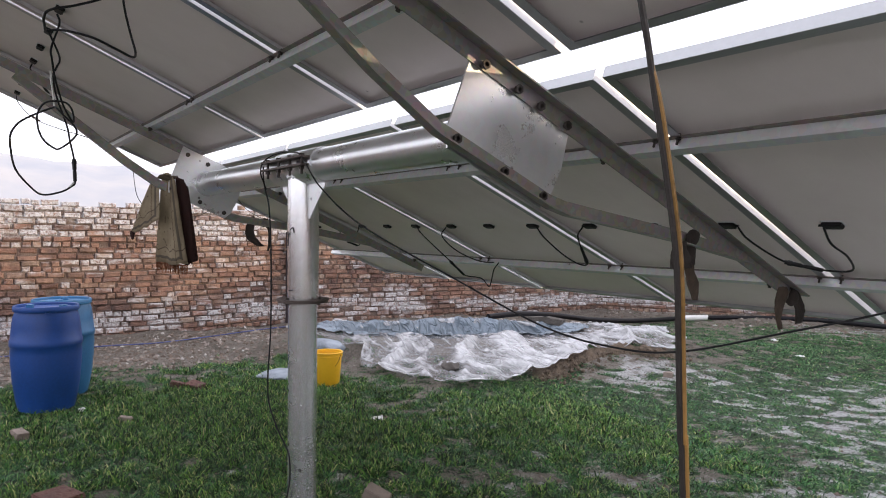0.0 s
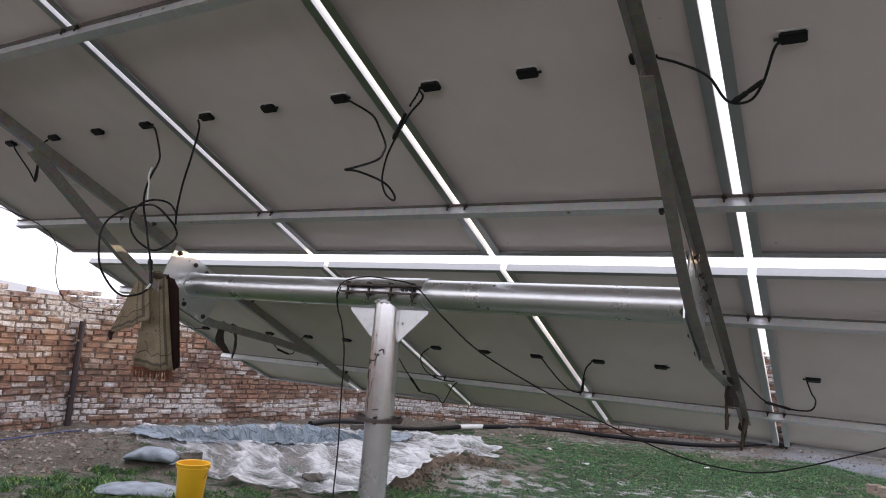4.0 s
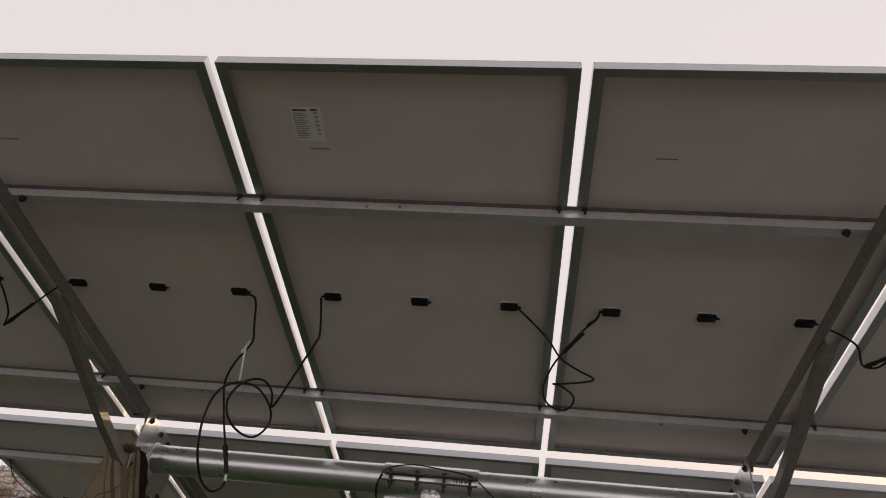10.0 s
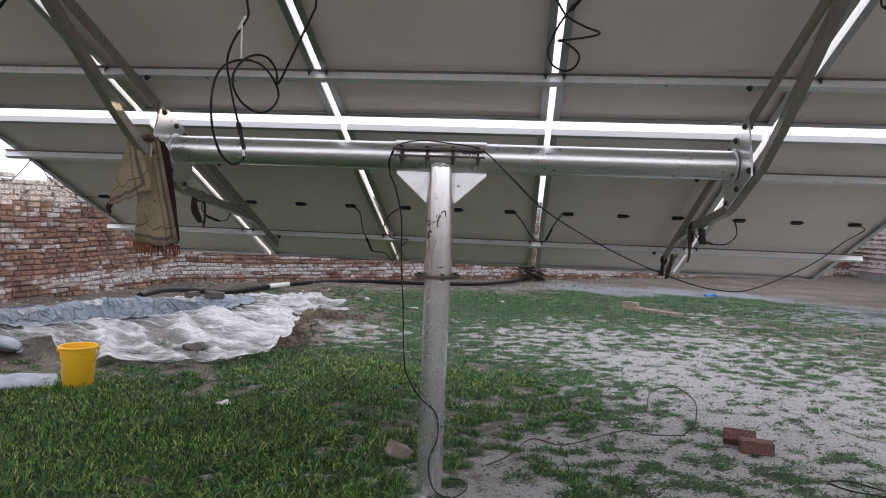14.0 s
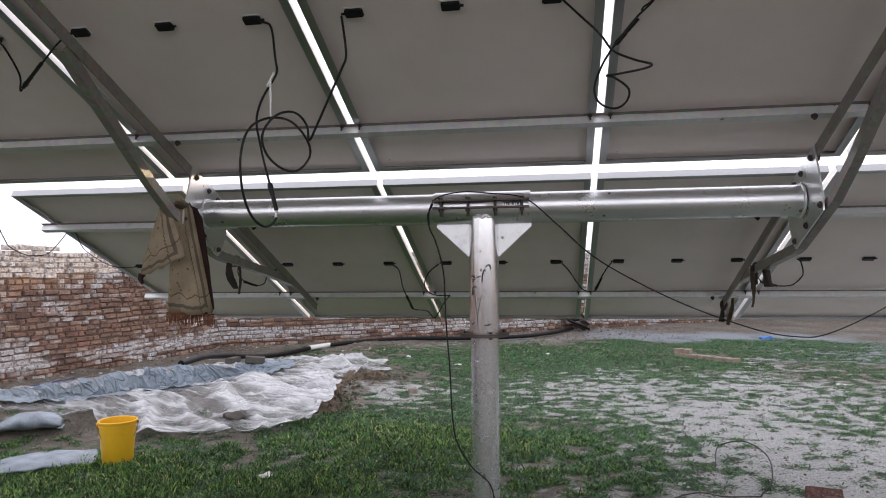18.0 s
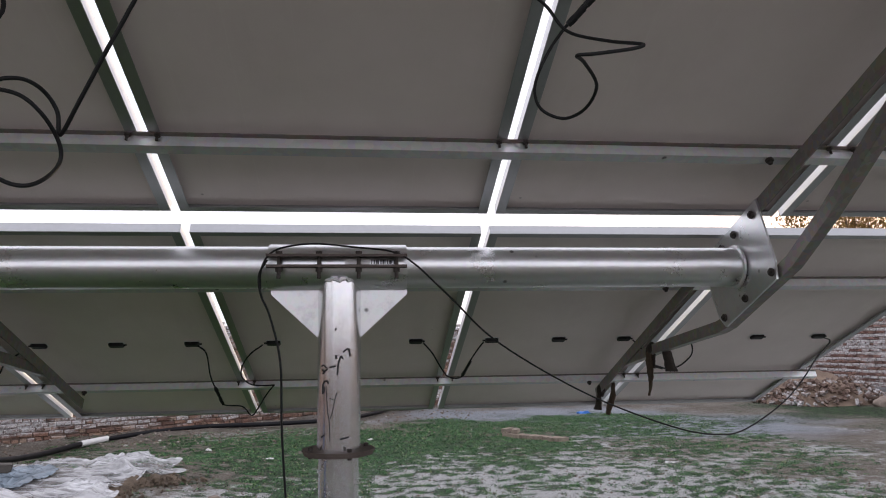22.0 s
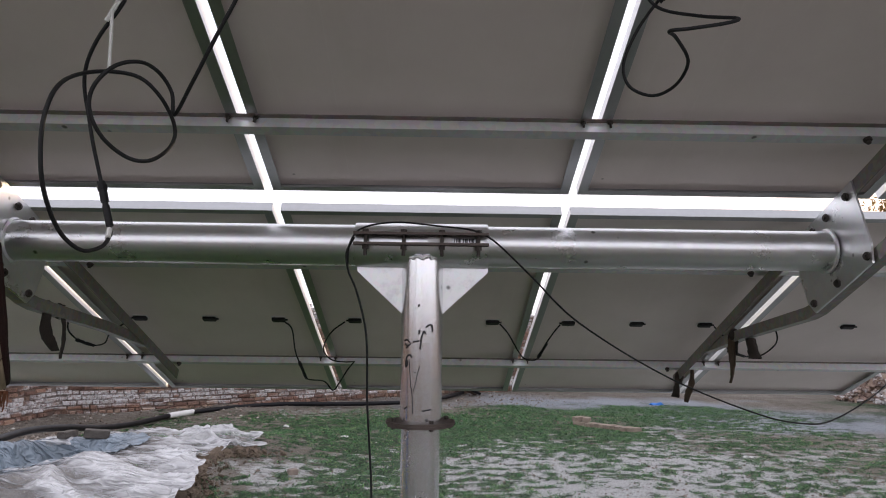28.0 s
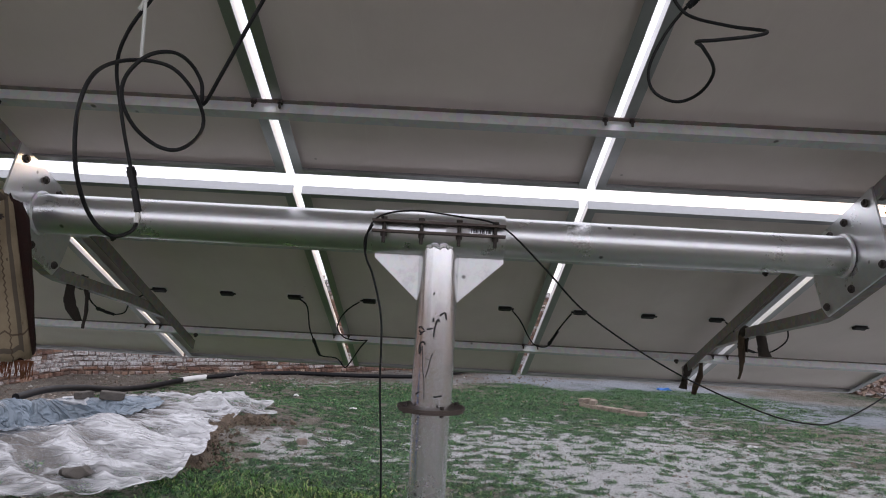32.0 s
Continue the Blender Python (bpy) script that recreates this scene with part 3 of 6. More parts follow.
def solar_panel():
    """Framed module seen from below: backsheet, four frame rails, three junction boxes."""
    p = thing("solar_panel", "framed solar panel with pale grey backsheet seen from below", "solar panel", "solar panels of the array")
    hw, hl = PW / 2, PL / 2
    part("backsheet", box(B(), (-hw + 0.004, -hl + 0.004, 0.006), (hw - 0.004, hl - 0.004, 0.009)), BACKSHEET, p, "dusty white polymer backsheet")
    part("glass", box(B(), (-hw + 0.004, -hl + 0.004, 0.0092), (hw - 0.004, hl - 0.004, 0.0135)), GLASS_FRONT, p, "dark front glass")
    for sx in (-1, 1):
        bm = B()
        box(bm, (sx * (hw - 0.001) - 0.001, -hl, -0.02), (sx * (hw - 0.001) + 0.001, hl, 0.015))
        box(bm, (min(sx * hw, sx * (hw - 0.01)), -hl, 0.0137), (max(sx * hw, sx * (hw - 0.01)), hl, 0.0155))
        rail = part("frame_rail", bm, ALU_SKYLIT, p, "silver aluminium frame rail")
        part("flange", box(B(), (min(sx * hw, sx * (hw - 0.036)), -hl, -0.022), (max(sx * hw, sx * (hw - 0.036)), hl, -0.0202)), ALU, rail, "underside flange of the rail in the darker shaded tone")
    for sy in (-1, 1):
        bm = B()
        box(bm, (-hw + 0.003, sy * (hl - 0.001) - 0.001, -0.02), (hw - 0.003, sy * (hl - 0.001) + 0.001, 0.015))
        box(bm, (-hw + 0.011, min(sy * hl, sy * (hl - 0.01)), 0.0139), (hw - 0.011, max(sy * hl, sy * (hl - 0.01)), 0.0156))
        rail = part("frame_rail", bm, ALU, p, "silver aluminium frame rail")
        part("flange", box(B(), (-hw + 0.037, min(sy * hl, sy * (hl - 0.028)), -0.0218), (hw - 0.037, max(sy * hl, sy * (hl - 0.028)), -0.0202)), ALU, rail, "underside flange of the rail in the darker shaded tone")
    for k in (-1, 0, 1):
        bm = B()
        box(bm, (k * 0.380 - 0.036, -0.022, -0.013), (k * 0.380 + 0.036, 0.016, 0.006))
        bmesh.ops.bevel(bm, geom=bm.edges[:], offset=0.004, segments=2, affect="EDGES")
        cyl(bm, (k * 0.380 + (0.034 if k >= 0 else -0.034), -0.003, -0.004), (k * 0.380 + (0.05 if k >= 0 else -0.05), -0.003, -0.004), 0.005, sides=8)
        jb = part("junction_box", bm, BLACK, p, "black junction box")
        part("sealant", box(B(), (k * 0.380 - 0.040, -0.026, 0.003), (k * 0.380 + 0.040, 0.020, 0.0059)), WHITE, jb, "white silicone rim")
    return p


def panel_pose(c, r):
    return ARRAY @ Matrix.Translation((c * PITCH, ROWS[r] + PL / 2, 0))


first = solar_panel()
first.matrix_basis = panel_pose(-2, 0)
panels = {(-2, 0): first}
for r in (0, 1):
    for c in COLS:
        if (c, r) != (-2, 0):
            panels[c, r] = copy_thing(first, panel_pose(c, r))


def rating_label():
    """The printed type plate on one backsheet: bars for its small print."""
    p = panels[0, 0]
    bm = box(B(), (-0.373, -0.96, 0.0045), (-0.268, -0.825, 0.0058))
    plate = part("type_label", bm, PLATE, p, "white printed type label")
    bm = B()
    for i in range(14):
        w = 0.07 * (0.6 + 0.4 * ((i * 37) % 10) / 10)
        box(bm, (-0.366, -0.938 + i * 0.0075, 0.0036), (-0.366 + w * 0.8, -0.9355 + i * 0.0075, 0.0046))
    for i in range(6):
        box(bm, (-0.293, -0.943 + i * 0.017, 0.0036), (-0.281, -0.938 + i * 0.017, 0.0046))
    part("print_line", bm, PRINT, plate)
    bm = box(B(), (-0.366, -0.953, 0.0036), (-0.318, -0.947, 0.0046))
    box(bm, (-0.303, -0.955, 0.0036), (-0.28, -0.949, 0.0046))
    part("brand_bar", bm, plain("dark_red_print", (0.25, 0.02, 0.03), 0.5), plate)
    for c in COLS:
        part("serial_strip", box(B(), (-0.332, -0.795, 0.0045), (-0.262, -0.790, 0.0058)), PRINT, panels[c, 0])


rating_label()

# ---- the mount: post, torque tube, end plates, rafters, braces, purlins ----
TZ, TR, TX = 1.940, 0.077, 1.552
mount = thing("panel_mount", "galvanised steel pole mount with tube, rafters and purlins under the panels", "support frame")
bm = cyl(B(), (0, 0, -0.3), (0, 0, 1.271), 0.0715, sides=40)
part("lower_post", bm, POST_STEEL, mount, "dull galvanised round post", True)
bm = cyl(B(), (0, 0, 1.289), (0, 0, TZ - 0.054), 0.0775, sides=40)
post = part("upper_post", bm, POST_BRIGHT, mount, "shiny galvanised round post with black marker writing", True)
bm = B()
for z, r in ((1.271, 0.124), (1.2805, 0.129)):
    cyl(bm, (0, 0, z), (0, 0, z + 0.0085), r, sides=40)
part("post_flange", bm, RUST, mount, "rusty round bolted flange")
for a in (0.4, 1.97, 3.54, 5.11):
    bm = cyl(B(), (0.105 * math.cos(a), 0.105 * math.sin(a), 1.262), (0.105 * math.cos(a), 0.105 * math.sin(a), 1.301), 0.009, sides=6)
    part("flange_bolt", bm, BOLT, mount)
bm = cyl(B(), (-TX, 0, TZ), (TX, 0, TZ), TR, sides=48)
part("torque_tube", bm, STEEL, mount, "thick horizontal galvanised tube", True)
for sx in (-1, 1):
    bm = prism(B(), [(0.072, TZ - 0.083), (0.2475, TZ - 0.083), (0.2475, TZ - 0.10), (0.074, 1.680)], 0.008, Matrix(((sx, 0, 0, 0), (0, 0, 1, -0.004), (0, 1, 0, 0), (0, 0, 0, 1))))
    part("gusset", bm, GUSSET, mount, "triangular bright zinc gusset plate")
bm = B()
lathe(bm, [(0.0835, -0.25), (0.085, -0.245), (0.085, 0.245), (0.0835, 0.25), (0.0775, 0.25)], 48, Matrix.Translation((-0.005, 0, TZ)) @ pose(0, 0, 0, 0, 90, 0))
sleeve = part("clamp_sleeve", bm, STEEL, mount, "split clamp sleeve round the tube", True)
for sy in (-1, 1):
    for dz in (-0.006, 0.032):
        bm = box(B(), (-0.253, min(sy * 0.079, sy * 0.124), TZ + dz - 0.005), (0.242, max(sy * 0.079, sy * 0.124), TZ + dz + 0.004))
        part("clamp_flange", bm, RUST if sy < 0 else STEEL, mount, "dark flat clamp flange")
    for x in (-0.21, -0.07, 0.07, 0.205):
        bm = cyl(B(), (x, sy * 0.102, TZ - 0.05), (x, sy * 0.102, TZ + 0.045), 0.007, sides=8)
        cyl(bm, (x, sy * 0.102, TZ - 0.026), (x, sy * 0.102, TZ - 0.012), 0.013, sides=6)
        cyl(bm, (x, sy * 0.102, TZ + 0.037), (x, sy * 0.102, TZ + 0.047), 0.013, sides=6)
        part("clamp_bolt", bm, BOLT, mount)
# white strip and dark bars added for the reflection on bare metal between flanges
bm = box(B(), (0.02, -0.0862, TZ + 0.001), (0.11, -0.0846, TZ + 0.022))
part("sticker", bm, WHITE, sleeve, "small white strip for the reflection between the flanges")
bm = B()
for i in range(12):
    box(bm, (0.115 + i * 0.008, -0.0875, TZ + 0.004), (0.115 + i * 0.008 + 0.003 + 0.002 * (i % 3), -0.0848, TZ + 0.018))
part("print_bar", bm, MARKER, sleeve)
# welds where post meets sleeve
bm = B()
ring = [((0.077 + 0.003 * math.sin(7 * a)) * math.cos(a), (0.077 + 0.003 * math.sin(7 * a)) * math.sin(a), TZ - 0.050 + 0.004 * math.sin(13 * a) + 0.003 * math.sin(29 * a)) for a in np.linspace(0, math.tau, 90)]
sweep(bm, ring, 0.009, 6)
part("weld_bead", bm, PURLIN, mount, "rough weld bead", True)
# marker scrawl on the post: loose strokes and two long dribbles
STROKES = [[(-0.9, 1.565), (-0.75, 1.57), (-0.55, 1.56)], [(-0.85, 1.555), (-0.7, 1.548), (-0.5, 1.556)], [(-0.8, 1.54), (-0.65, 1.545)], [(-0.4, 1.562), (-0.1, 1.566)], [(-0.05, 1.535), (0.0, 1.575), (0.12, 1.60), (0.2, 1.59)], [(0.2, 1.615), (0.45, 1.625), (0.55, 1.60), (0.5, 1.625)], [(-0.8, 1.475), (-0.75, 1.505), (-0.55, 1.515), (-0.45, 1.505)], [(-0.8, 1.47), (-0.68, 1.48), (-0.7, 1.495)], [(-0.85, 1.32), (-0.65, 1.33)], [(0.1, 1.315), (0.5, 1.32)], [(-0.1, 1.59), (-0.1, 1.605)], [(-0.15, 1.69), (-0.12, 1.70)]]
DRIBBLES = [[(-0.6, 1.50), (-0.55, 1.46), (-0.5, 1.41), (-0.42, 1.38), (-0.38, 1.34), (-0.36, 1.305)], [(-0.05, 1.475), (-0.15, 1.45), (-0.25, 1.41), (-0.35, 1.385)], [(-0.4, 1.455), (-0.2, 1.45)]]
for lines, r in ((STROKES, 0.0034), (DRIBBLES, 0.0018)):
    for line in lines:
        pts = [(0.0773 * math.sin(a), -0.0773 * math.cos(a), z + 0.016) for a, z in line]
        part("marker_stroke", sweep(B(), spline(pts, 5), r, 5), MARKER, post)


def angle_bar(bm, pts, n_depth, x_out, x_leg, thick, leg_at_bottom):
    """An angle bar along (s, n) points in the plane x = x_out: a web n_depth deep and a leg x_leg wide."""
    k = len(pts)
    dirs = []
    for i in range(k):
        a, b = Vector(pts[max(i - 1, 0)]), Vector(pts[min(i + 1, k - 1)])
        d = (b - a).normalized()
        dirs.append(Vector((-d.y, d.x)))
    sx = 1 if x_out > 0 else -1
    t = thick
    prof = [(0, 0), (t * sx, 0), (t * sx, n_depth), (0, n_depth)]
    leg0 = n_depth - t if leg_at_bottom else 0.0
    prof2 = [(t * sx * 1.02, leg0), (x_leg * sx, leg0), (x_leg * sx, leg0 + t), (t * sx * 1.02, leg0 + t)]
    for pr in (prof, prof2):
        rings = []
        for (s, n), d in zip(pts, dirs):
            rings.append([bm.verts.new(on(x_out + 0.016 + px, s + d.x * pn, n + d.y * pn)) for px, pn in pr])
        for a, b in zip(rings, rings[1:]):
            for i in range(4):
                j = (i + 1) % 4
                bm.faces.new((a[i], a[j], b[j], b[i]))
        bm.faces.new(rings[0][::-1])
        bm.faces.new(rings[-1])
    bmesh.ops.recalc_face_normals(bm, faces=bm.faces[:])
    return bm


for sx in (-1, 1):
    xw = sx * 1.556
    bm = prism(B(), [(-0.325, 0.068), (0.125, 0.068), (0.15, 0.24), (0.14, 0.35), (0.112, 0.398), (-0.292, 0.392), (-0.316, 0.33)], 0.008, ARRAY @ Matrix(((0, 0, 1, xw + 0.016 - 0.004), (1, 0, 0, 0), (0, -1, 0, 0), (0, 0, 0, 1))))
    plate = part("end_plate", bm, STEEL, mount, "scuffed flat galvanised end plate")
    bm = B()
    ring = [(sx * (TX - 0.006), (TR + 0.003) * math.cos(a), TZ + (TR + 0.003) * math.sin(a)) for a in np.linspace(0, math.tau, 48)]
    part("weld_bead", sweep(bm, ring, 0.008, 6), PURLIN, plate, "rough weld bead", True)
    bm = angle_bar(B(), [(-1.97, 0.0645), (1.80, 0.0645)], 0.057, xw + sx * 0.005, 0.045, 0.005, False)
    part("rafter", bm, STEEL_DULL, mount, "long dull galvanised angle rafter")
    line = [(-1.33, 0.10), (-0.60, 0.292), (-0.36, 0.338), (0.13, 0.342), (0.20, 0.332), (0.80, 0.172), (1.28, 0.062)]
    bm = angle_bar(B(), line, 0.05, xw + sx * 0.012, 0.042, 0.005, True)
    brace = part("brace", bm, STEEL_DULL, mount, "bent dull galvanised angle brace")
    bm = sweep(B(), [on(xw + 0.016 + sx * (0.02 + 0.004 * (i % 2)), -1.32 + i * 0.013, 0.142 + 0.002 * (i % 3)) for i in range(24)], 0.006, 6)
    part("weld_bead", bm, PURLIN, brace, "lumpy weld seam", True)
    for s, n in ((-0.278, 0.108), (-0.134, 0.108), (-0.030, 0.108), (0.10, 0.106), (-0.283, 0.360), (-0.082, 0.365), (0.095, 0.364)):
        bm = cyl(B(), on(xw + 0.016 - sx * 0.02, s, n), on(xw + 0.016 + sx * 0.03, s, n), 0.008, sides=8)
        for d in (-0.014, 0.02):
            cyl(bm, on(xw + 0.016 + sx * d, s, n), on(xw + 0.016 + sx * (d + 0.01), s, n), 0.0155, sides=6)
        part("plate_bolt", bm, BOLT, mount)

for s in (-1.858, -0.570, 0.390, 1.656):
    across = ARRAY @ Matrix(((0, 0, 1, -3.005), (1, 0, 0, 0), (0, 1, 0, 0), (0, 0, 0, 1)))
    prof = [(-0.001, 0.0225), (0.002, 0.0225), (0.002, 0.0605), (0.036, 0.0605), (0.036, 0.050), (0.039, 0.050), (0.039, 0.064), (-0.001, 0.064)]
    purlin = part("purlin", prism(B(), [(a + s, -b) for a, b in prof], 6.03, across), PURLIN, mount, "bright galvanised channel purlin across the panels")
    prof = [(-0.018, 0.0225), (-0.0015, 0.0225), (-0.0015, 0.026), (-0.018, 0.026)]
    part("flange", prism(B(), [(a + s, -b) for a, b in prof], 6.03, across), PURLIN_STAIN_SHADE, purlin, "upper flange darkened for stains and a shadow line")
    for c in (-1.5, -0.5, 0.5, 1.5):
        for du in (-0.045, 0.045):
            bm = cyl(B(), on(c * PITCH + du, s - 0.011, 0.012), on(c * PITCH + du, s - 0.011, 0.052), 0.0045, sides=6)
            cyl(bm, on(c * PITCH + du, s - 0.011, 0.026), on(c * PITCH + du, s - 0.011, 0.034), 0.010, sides=6)
            part("panel_bolt", bm, BOLT, purlin)
    for sx in (-1, 1):
        bm = cyl(B(), on(sx * 1.5, s + 0.01, 0.055), on(sx * 1.5, s + 0.01, 0.085), 0.008, sides=6)
        cyl(bm, on(sx * 1.5, s + 0.01, 0.064), on(sx * 1.5, s + 0.01, 0.075), 0.014, sides=6)
        part("rafter_bolt", bm, BOLT, purlin)


# ---- things on the array: cables, rags, towel ----
def cable(name, label, pts, r=0.0042, group="cables", category="cable", per=8, connectors=()):
    """A cable along the points; connectors: (from, to) indices where a connector pair sits."""
    t = thing(name, label, category, group)
    pts = [Vector(p) for p in pts]
    part("wire", sweep(B(), spline(pts, per), r, 8), CABLE, t, "black insulated wire", True)
    for a, b in connectors:
        a, b = Vector(a), Vector(b)
        bm = cyl(B(), a, a.lerp(b, 0.46), r * 2.1, sides=10)
        cyl(bm, a.lerp(b, 0.46), a.lerp(b, 0.54), r * 1.5, sides=10)
        cyl(bm, a.lerp(b, 0.54), b, r * 1.9, sides=10)
        cyl(bm, a.lerp(b, 0.08), a.lerp(b, 0.2), r * 2.6, sides=6)
        part("connector", bm, BLACK, t, "black plug connector pair", True)
    return t


def pts_on(rows):
    return [on(*r) for r in rows]


UP, LO = -1.285, 1.139
loop = [on(0.42, UP, 0.012), (0.480, -0.950, 2.567), (0.542, -0.970, 2.495), (0.589, -0.987, 2.422), (0.652, -1.085, 2.355), (0.700, -1.170, 2.310), (0.672, -1.185, 2.292), (0.592, -1.175, 2.282), (0.552, -1.165, 2.280), (0.582, -1.125, 2.282), (0.637, -1.045, 2.260), (0.634, -0.965, 2.232), (0.595, -0.910, 2.224), (0.542, -0.890, 2.255), (0.525, -0.900, 2.310), (0.552, -0.925, 2.385), (0.597, -0.945, 2.452), (0.672, -0.970, 2.540), (0.732, -0.980, 2.595), on(0.752, UP, 0.012)]
cable("looped_panel_cable", "black panel cable looped over itself, hanging under the backsheet", loop, connectors=[((0.602, -0.955, 2.455), (0.679, -1.005, 2.530))], group="panel cables")
cable("hanging_cable", "black cable end with plug hanging from the outer panel", [on(2.79, UP, 0.012), on(2.84, UP, 0.03), (2.875, -0.95, 2.52), (2.92, -0.95, 2.38), (2.945, -0.945, 2.27), (2.95, -0.945, 2.20)], group="panel cables", connectors=[((2.948, -0.945, 2.245), (2.952, -0.945, 2.17))])
cable("cable_spur", "short cut black cable end beside a junction box", pts_on([(0.752, UP + 0.002, 0.016), (0.735, -1.27, 0.035), (0.712, -1.252, 0.04), (0.702, -1.244, 0.05)]), 0.0035, group="panel cables")
cable("panel_cable", "short black panel cable with connector across a gap", pts_on([(-1.95, UP, 0.012), (-1.915, -1.26, 0.05), (-1.925, -1.15, 0.09), (-1.99, -1.06, 0.10), (-1.95, -1.085, 0.09), (-1.79, -1.19, 0.06), (-1.66, -1.275, 0.04), (-1.61, UP, 0.012)]), connectors=[(on(-1.965, -1.075, 0.095), on(-1.80, -1.185, 0.062))], group="panel cables")
cable("panel_cable", "short black panel cable with connector across a gap", pts_on([(1.61, UP, 0.012), (1.68, UP, 0.05), (1.755, -1.24, 0.07), (1.80, -1.15, 0.09), (1.86, -1.14, 0.09), (1.90, -1.19, 0.07), (1.93, -1.275, 0.04), (1.945, UP, 0.012)]), connectors=[(on(1.815, -1.14, 0.09), on(1.90, -1.195, 0.07))], group="panel cables")
# the long coil tied up under the panel and hanging free in front of the tube
coil = [on(-0.765, UP, 0.012), on(-0.72, -1.275, 0.035), (-0.690, -0.955, 2.467), (-0.680, -0.965, 2.409), (-0.684, -0.980, 2.373), (-0.733, -0.970, 2.306), (-0.767, -0.950, 2.249), (-0.780, -0.930, 2.197), (-0.775, -0.910, 2.129), (-0.763, -0.900, 2.057), (-0.745, -0.885, 1.968), (-0.716, -0.884, 1.856), (-0.708, -0.900, 1.829), (-0.702, -0.950, 1.797), (-0.708, -1.030, 1.781), (-0.734, -1.080, 1.820), (-0.739, -1.140, 1.901), (-0.740, -1.160, 1.997), (-0.732, -1.160, 2.073), (-0.730, -1.120, 2.136), (-0.727, -1.040, 2.188), (-0.692, -0.980, 2.216), (-0.646, -0.950, 2.204), (-0.618, -0.910, 2.168), (-0.605, -0.860, 2.121), (-0.604, -0.845, 2.079), (-0.610, -0.880, 2.034), (-0.626, -0.930, 2.002), (-0.655, -0.960, 2.006), (-0.681, -1.010, 2.036), (-0.699, -1.040, 2.080), (-0.703, -1.050, 2.127), (-0.686, -1.050, 2.170), (-0.662, -1.020, 2.212), (-0.635, -0.970, 2.231), (-0.623, -0.900, 2.228), (-0.608, -0.865, 2.188), (-0.602, -0.860, 2.133), (-0.551, -0.900, 2.198), (-0.485, -0.940, 2.300), (-0.435, -0.960, 2.386), (-0.417, -0.965, 2.434), on(-0.425, -1.26, 0.05), on(-0.43, UP, 0.012)]
def nudged(p):
    """The coil eased outwards on the side of the post."""
    k = min(0.1, max(0.0, p[0] + 0.69))
    return (p[0] - 0.042 + 0.45 * k, p[1] - 0.025 - 0.6 * k, p[2] + 0.012)


coil = coil[:2] + [nudged(p) for p in coil[2:-2]] + coil[-2:]
tied = cable("coiled_cable", "long black cable coil hanging by a white tie under the panels", coil, 0.0048, "panel cables", connectors=[(nudged((-0.745, -0.885, 1.968)), nudged((-0.716, -0.884, 1.856)))], per=6)
bm = sweep(B(), [(-0.735, -1.02, 2.378), (-0.738, -1.01, 2.31), (-0.741, -1.003, 2.236)], 0.0042, 6)
sweep(bm, spline([(-0.752, -1.01, 2.352), (-0.735, -1.015, 2.378), (-0.719, -1.02, 2.402)], 4), 0.0055, 6)
part("tie", bm, WHITE_TIE, tied, "white tape tie")
part("tape", cyl(B(), nudged((-0.714, -0.888, 1.849)), nudged((-0.707, -0.910, 1.823)), 0.0062, sides=8), WHITE_TIE, tied, "white tape end")
# lower row
cable("panel_cable", "black panel cable with connector hanging from a lower panel", pts_on([(-0.77, LO, 0.012), (-0.725, 1.16, 0.05), (-0.735, 1.36, 0.10), (-0.72, 1.50, 0.14), (-0.70, 1.60, 0.18)]) + [(-0.62, 1.65, 1.30), (-0.57, 1.68, 1.245), (-0.53, 1.67, 1.29), (-0.48, 1.65, 1.37), (-0.44, 1.66, 1.42)], connectors=[(on(-0.725, 1.46, 0.13), on(-0.70, 1.60, 0.18))], group="panel cables")
cable("panel_cable", "black panel cable with connector hanging from a lower panel", pts_on([(-0.435, LO, 0.012), (-0.50, 1.17, 0.05), (-0.555, 1.28, 0.07), (-0.58, 1.42, 0.08), (-0.55, 1.55, 0.08), (-0.48, 1.58, 0.08), (-0.42, 1.60, 0.07)]), group="panel cables")
cable("panel_cable", "black panel cable hanging in a bow between lower panels", pts_on([(0.42, LO, 0.012), (0.47, 1.17, 0.06), (0.53, 1.28, 0.11), (0.58, 1.36, 0.13), (0.65, 1.36, 0.13), (0.68, 1.26, 0.09), (0.72, 1.16, 0.05), (0.755, LO, 0.012)]), connectors=[(on(0.655, 1.35, 0.125), on(0.69, 1.24, 0.085))], group="panel cables")
cable("panel_cable", "black panel cable with connector between lower panels", pts_on([(-1.95, LO, 0.012), (-1.96, 1.19, 0.06), (-1.93, 1.26, 0.09), (-1.88, 1.31, 0.10), (-1.80, 1.30, 0.09), (-1.74, 1.22, 0.06), (-1.61, LO, 0.012)]), connectors=[(on(-1.94, 1.25, 0.09), on(-1.86, 1.315, 0.10))], group="panel cables")
cable("panel_cable", "black panel cable with connector between lower panels", pts_on([(1.61, LO, 0.012), (1.66, 1.16, 0.06), (1.74, 1.30, 0.09), (1.85, 1.38, 0.09), (1.96, 1.40, 0.08), (1.99, 1.28, 0.07), (1.97, 1.18, 0.06), (1.95, LO, 0.012)]), connectors=[(on(1.74, 1.31, 0.09), on(1.86, 1.385, 0.09))], group="panel cables")
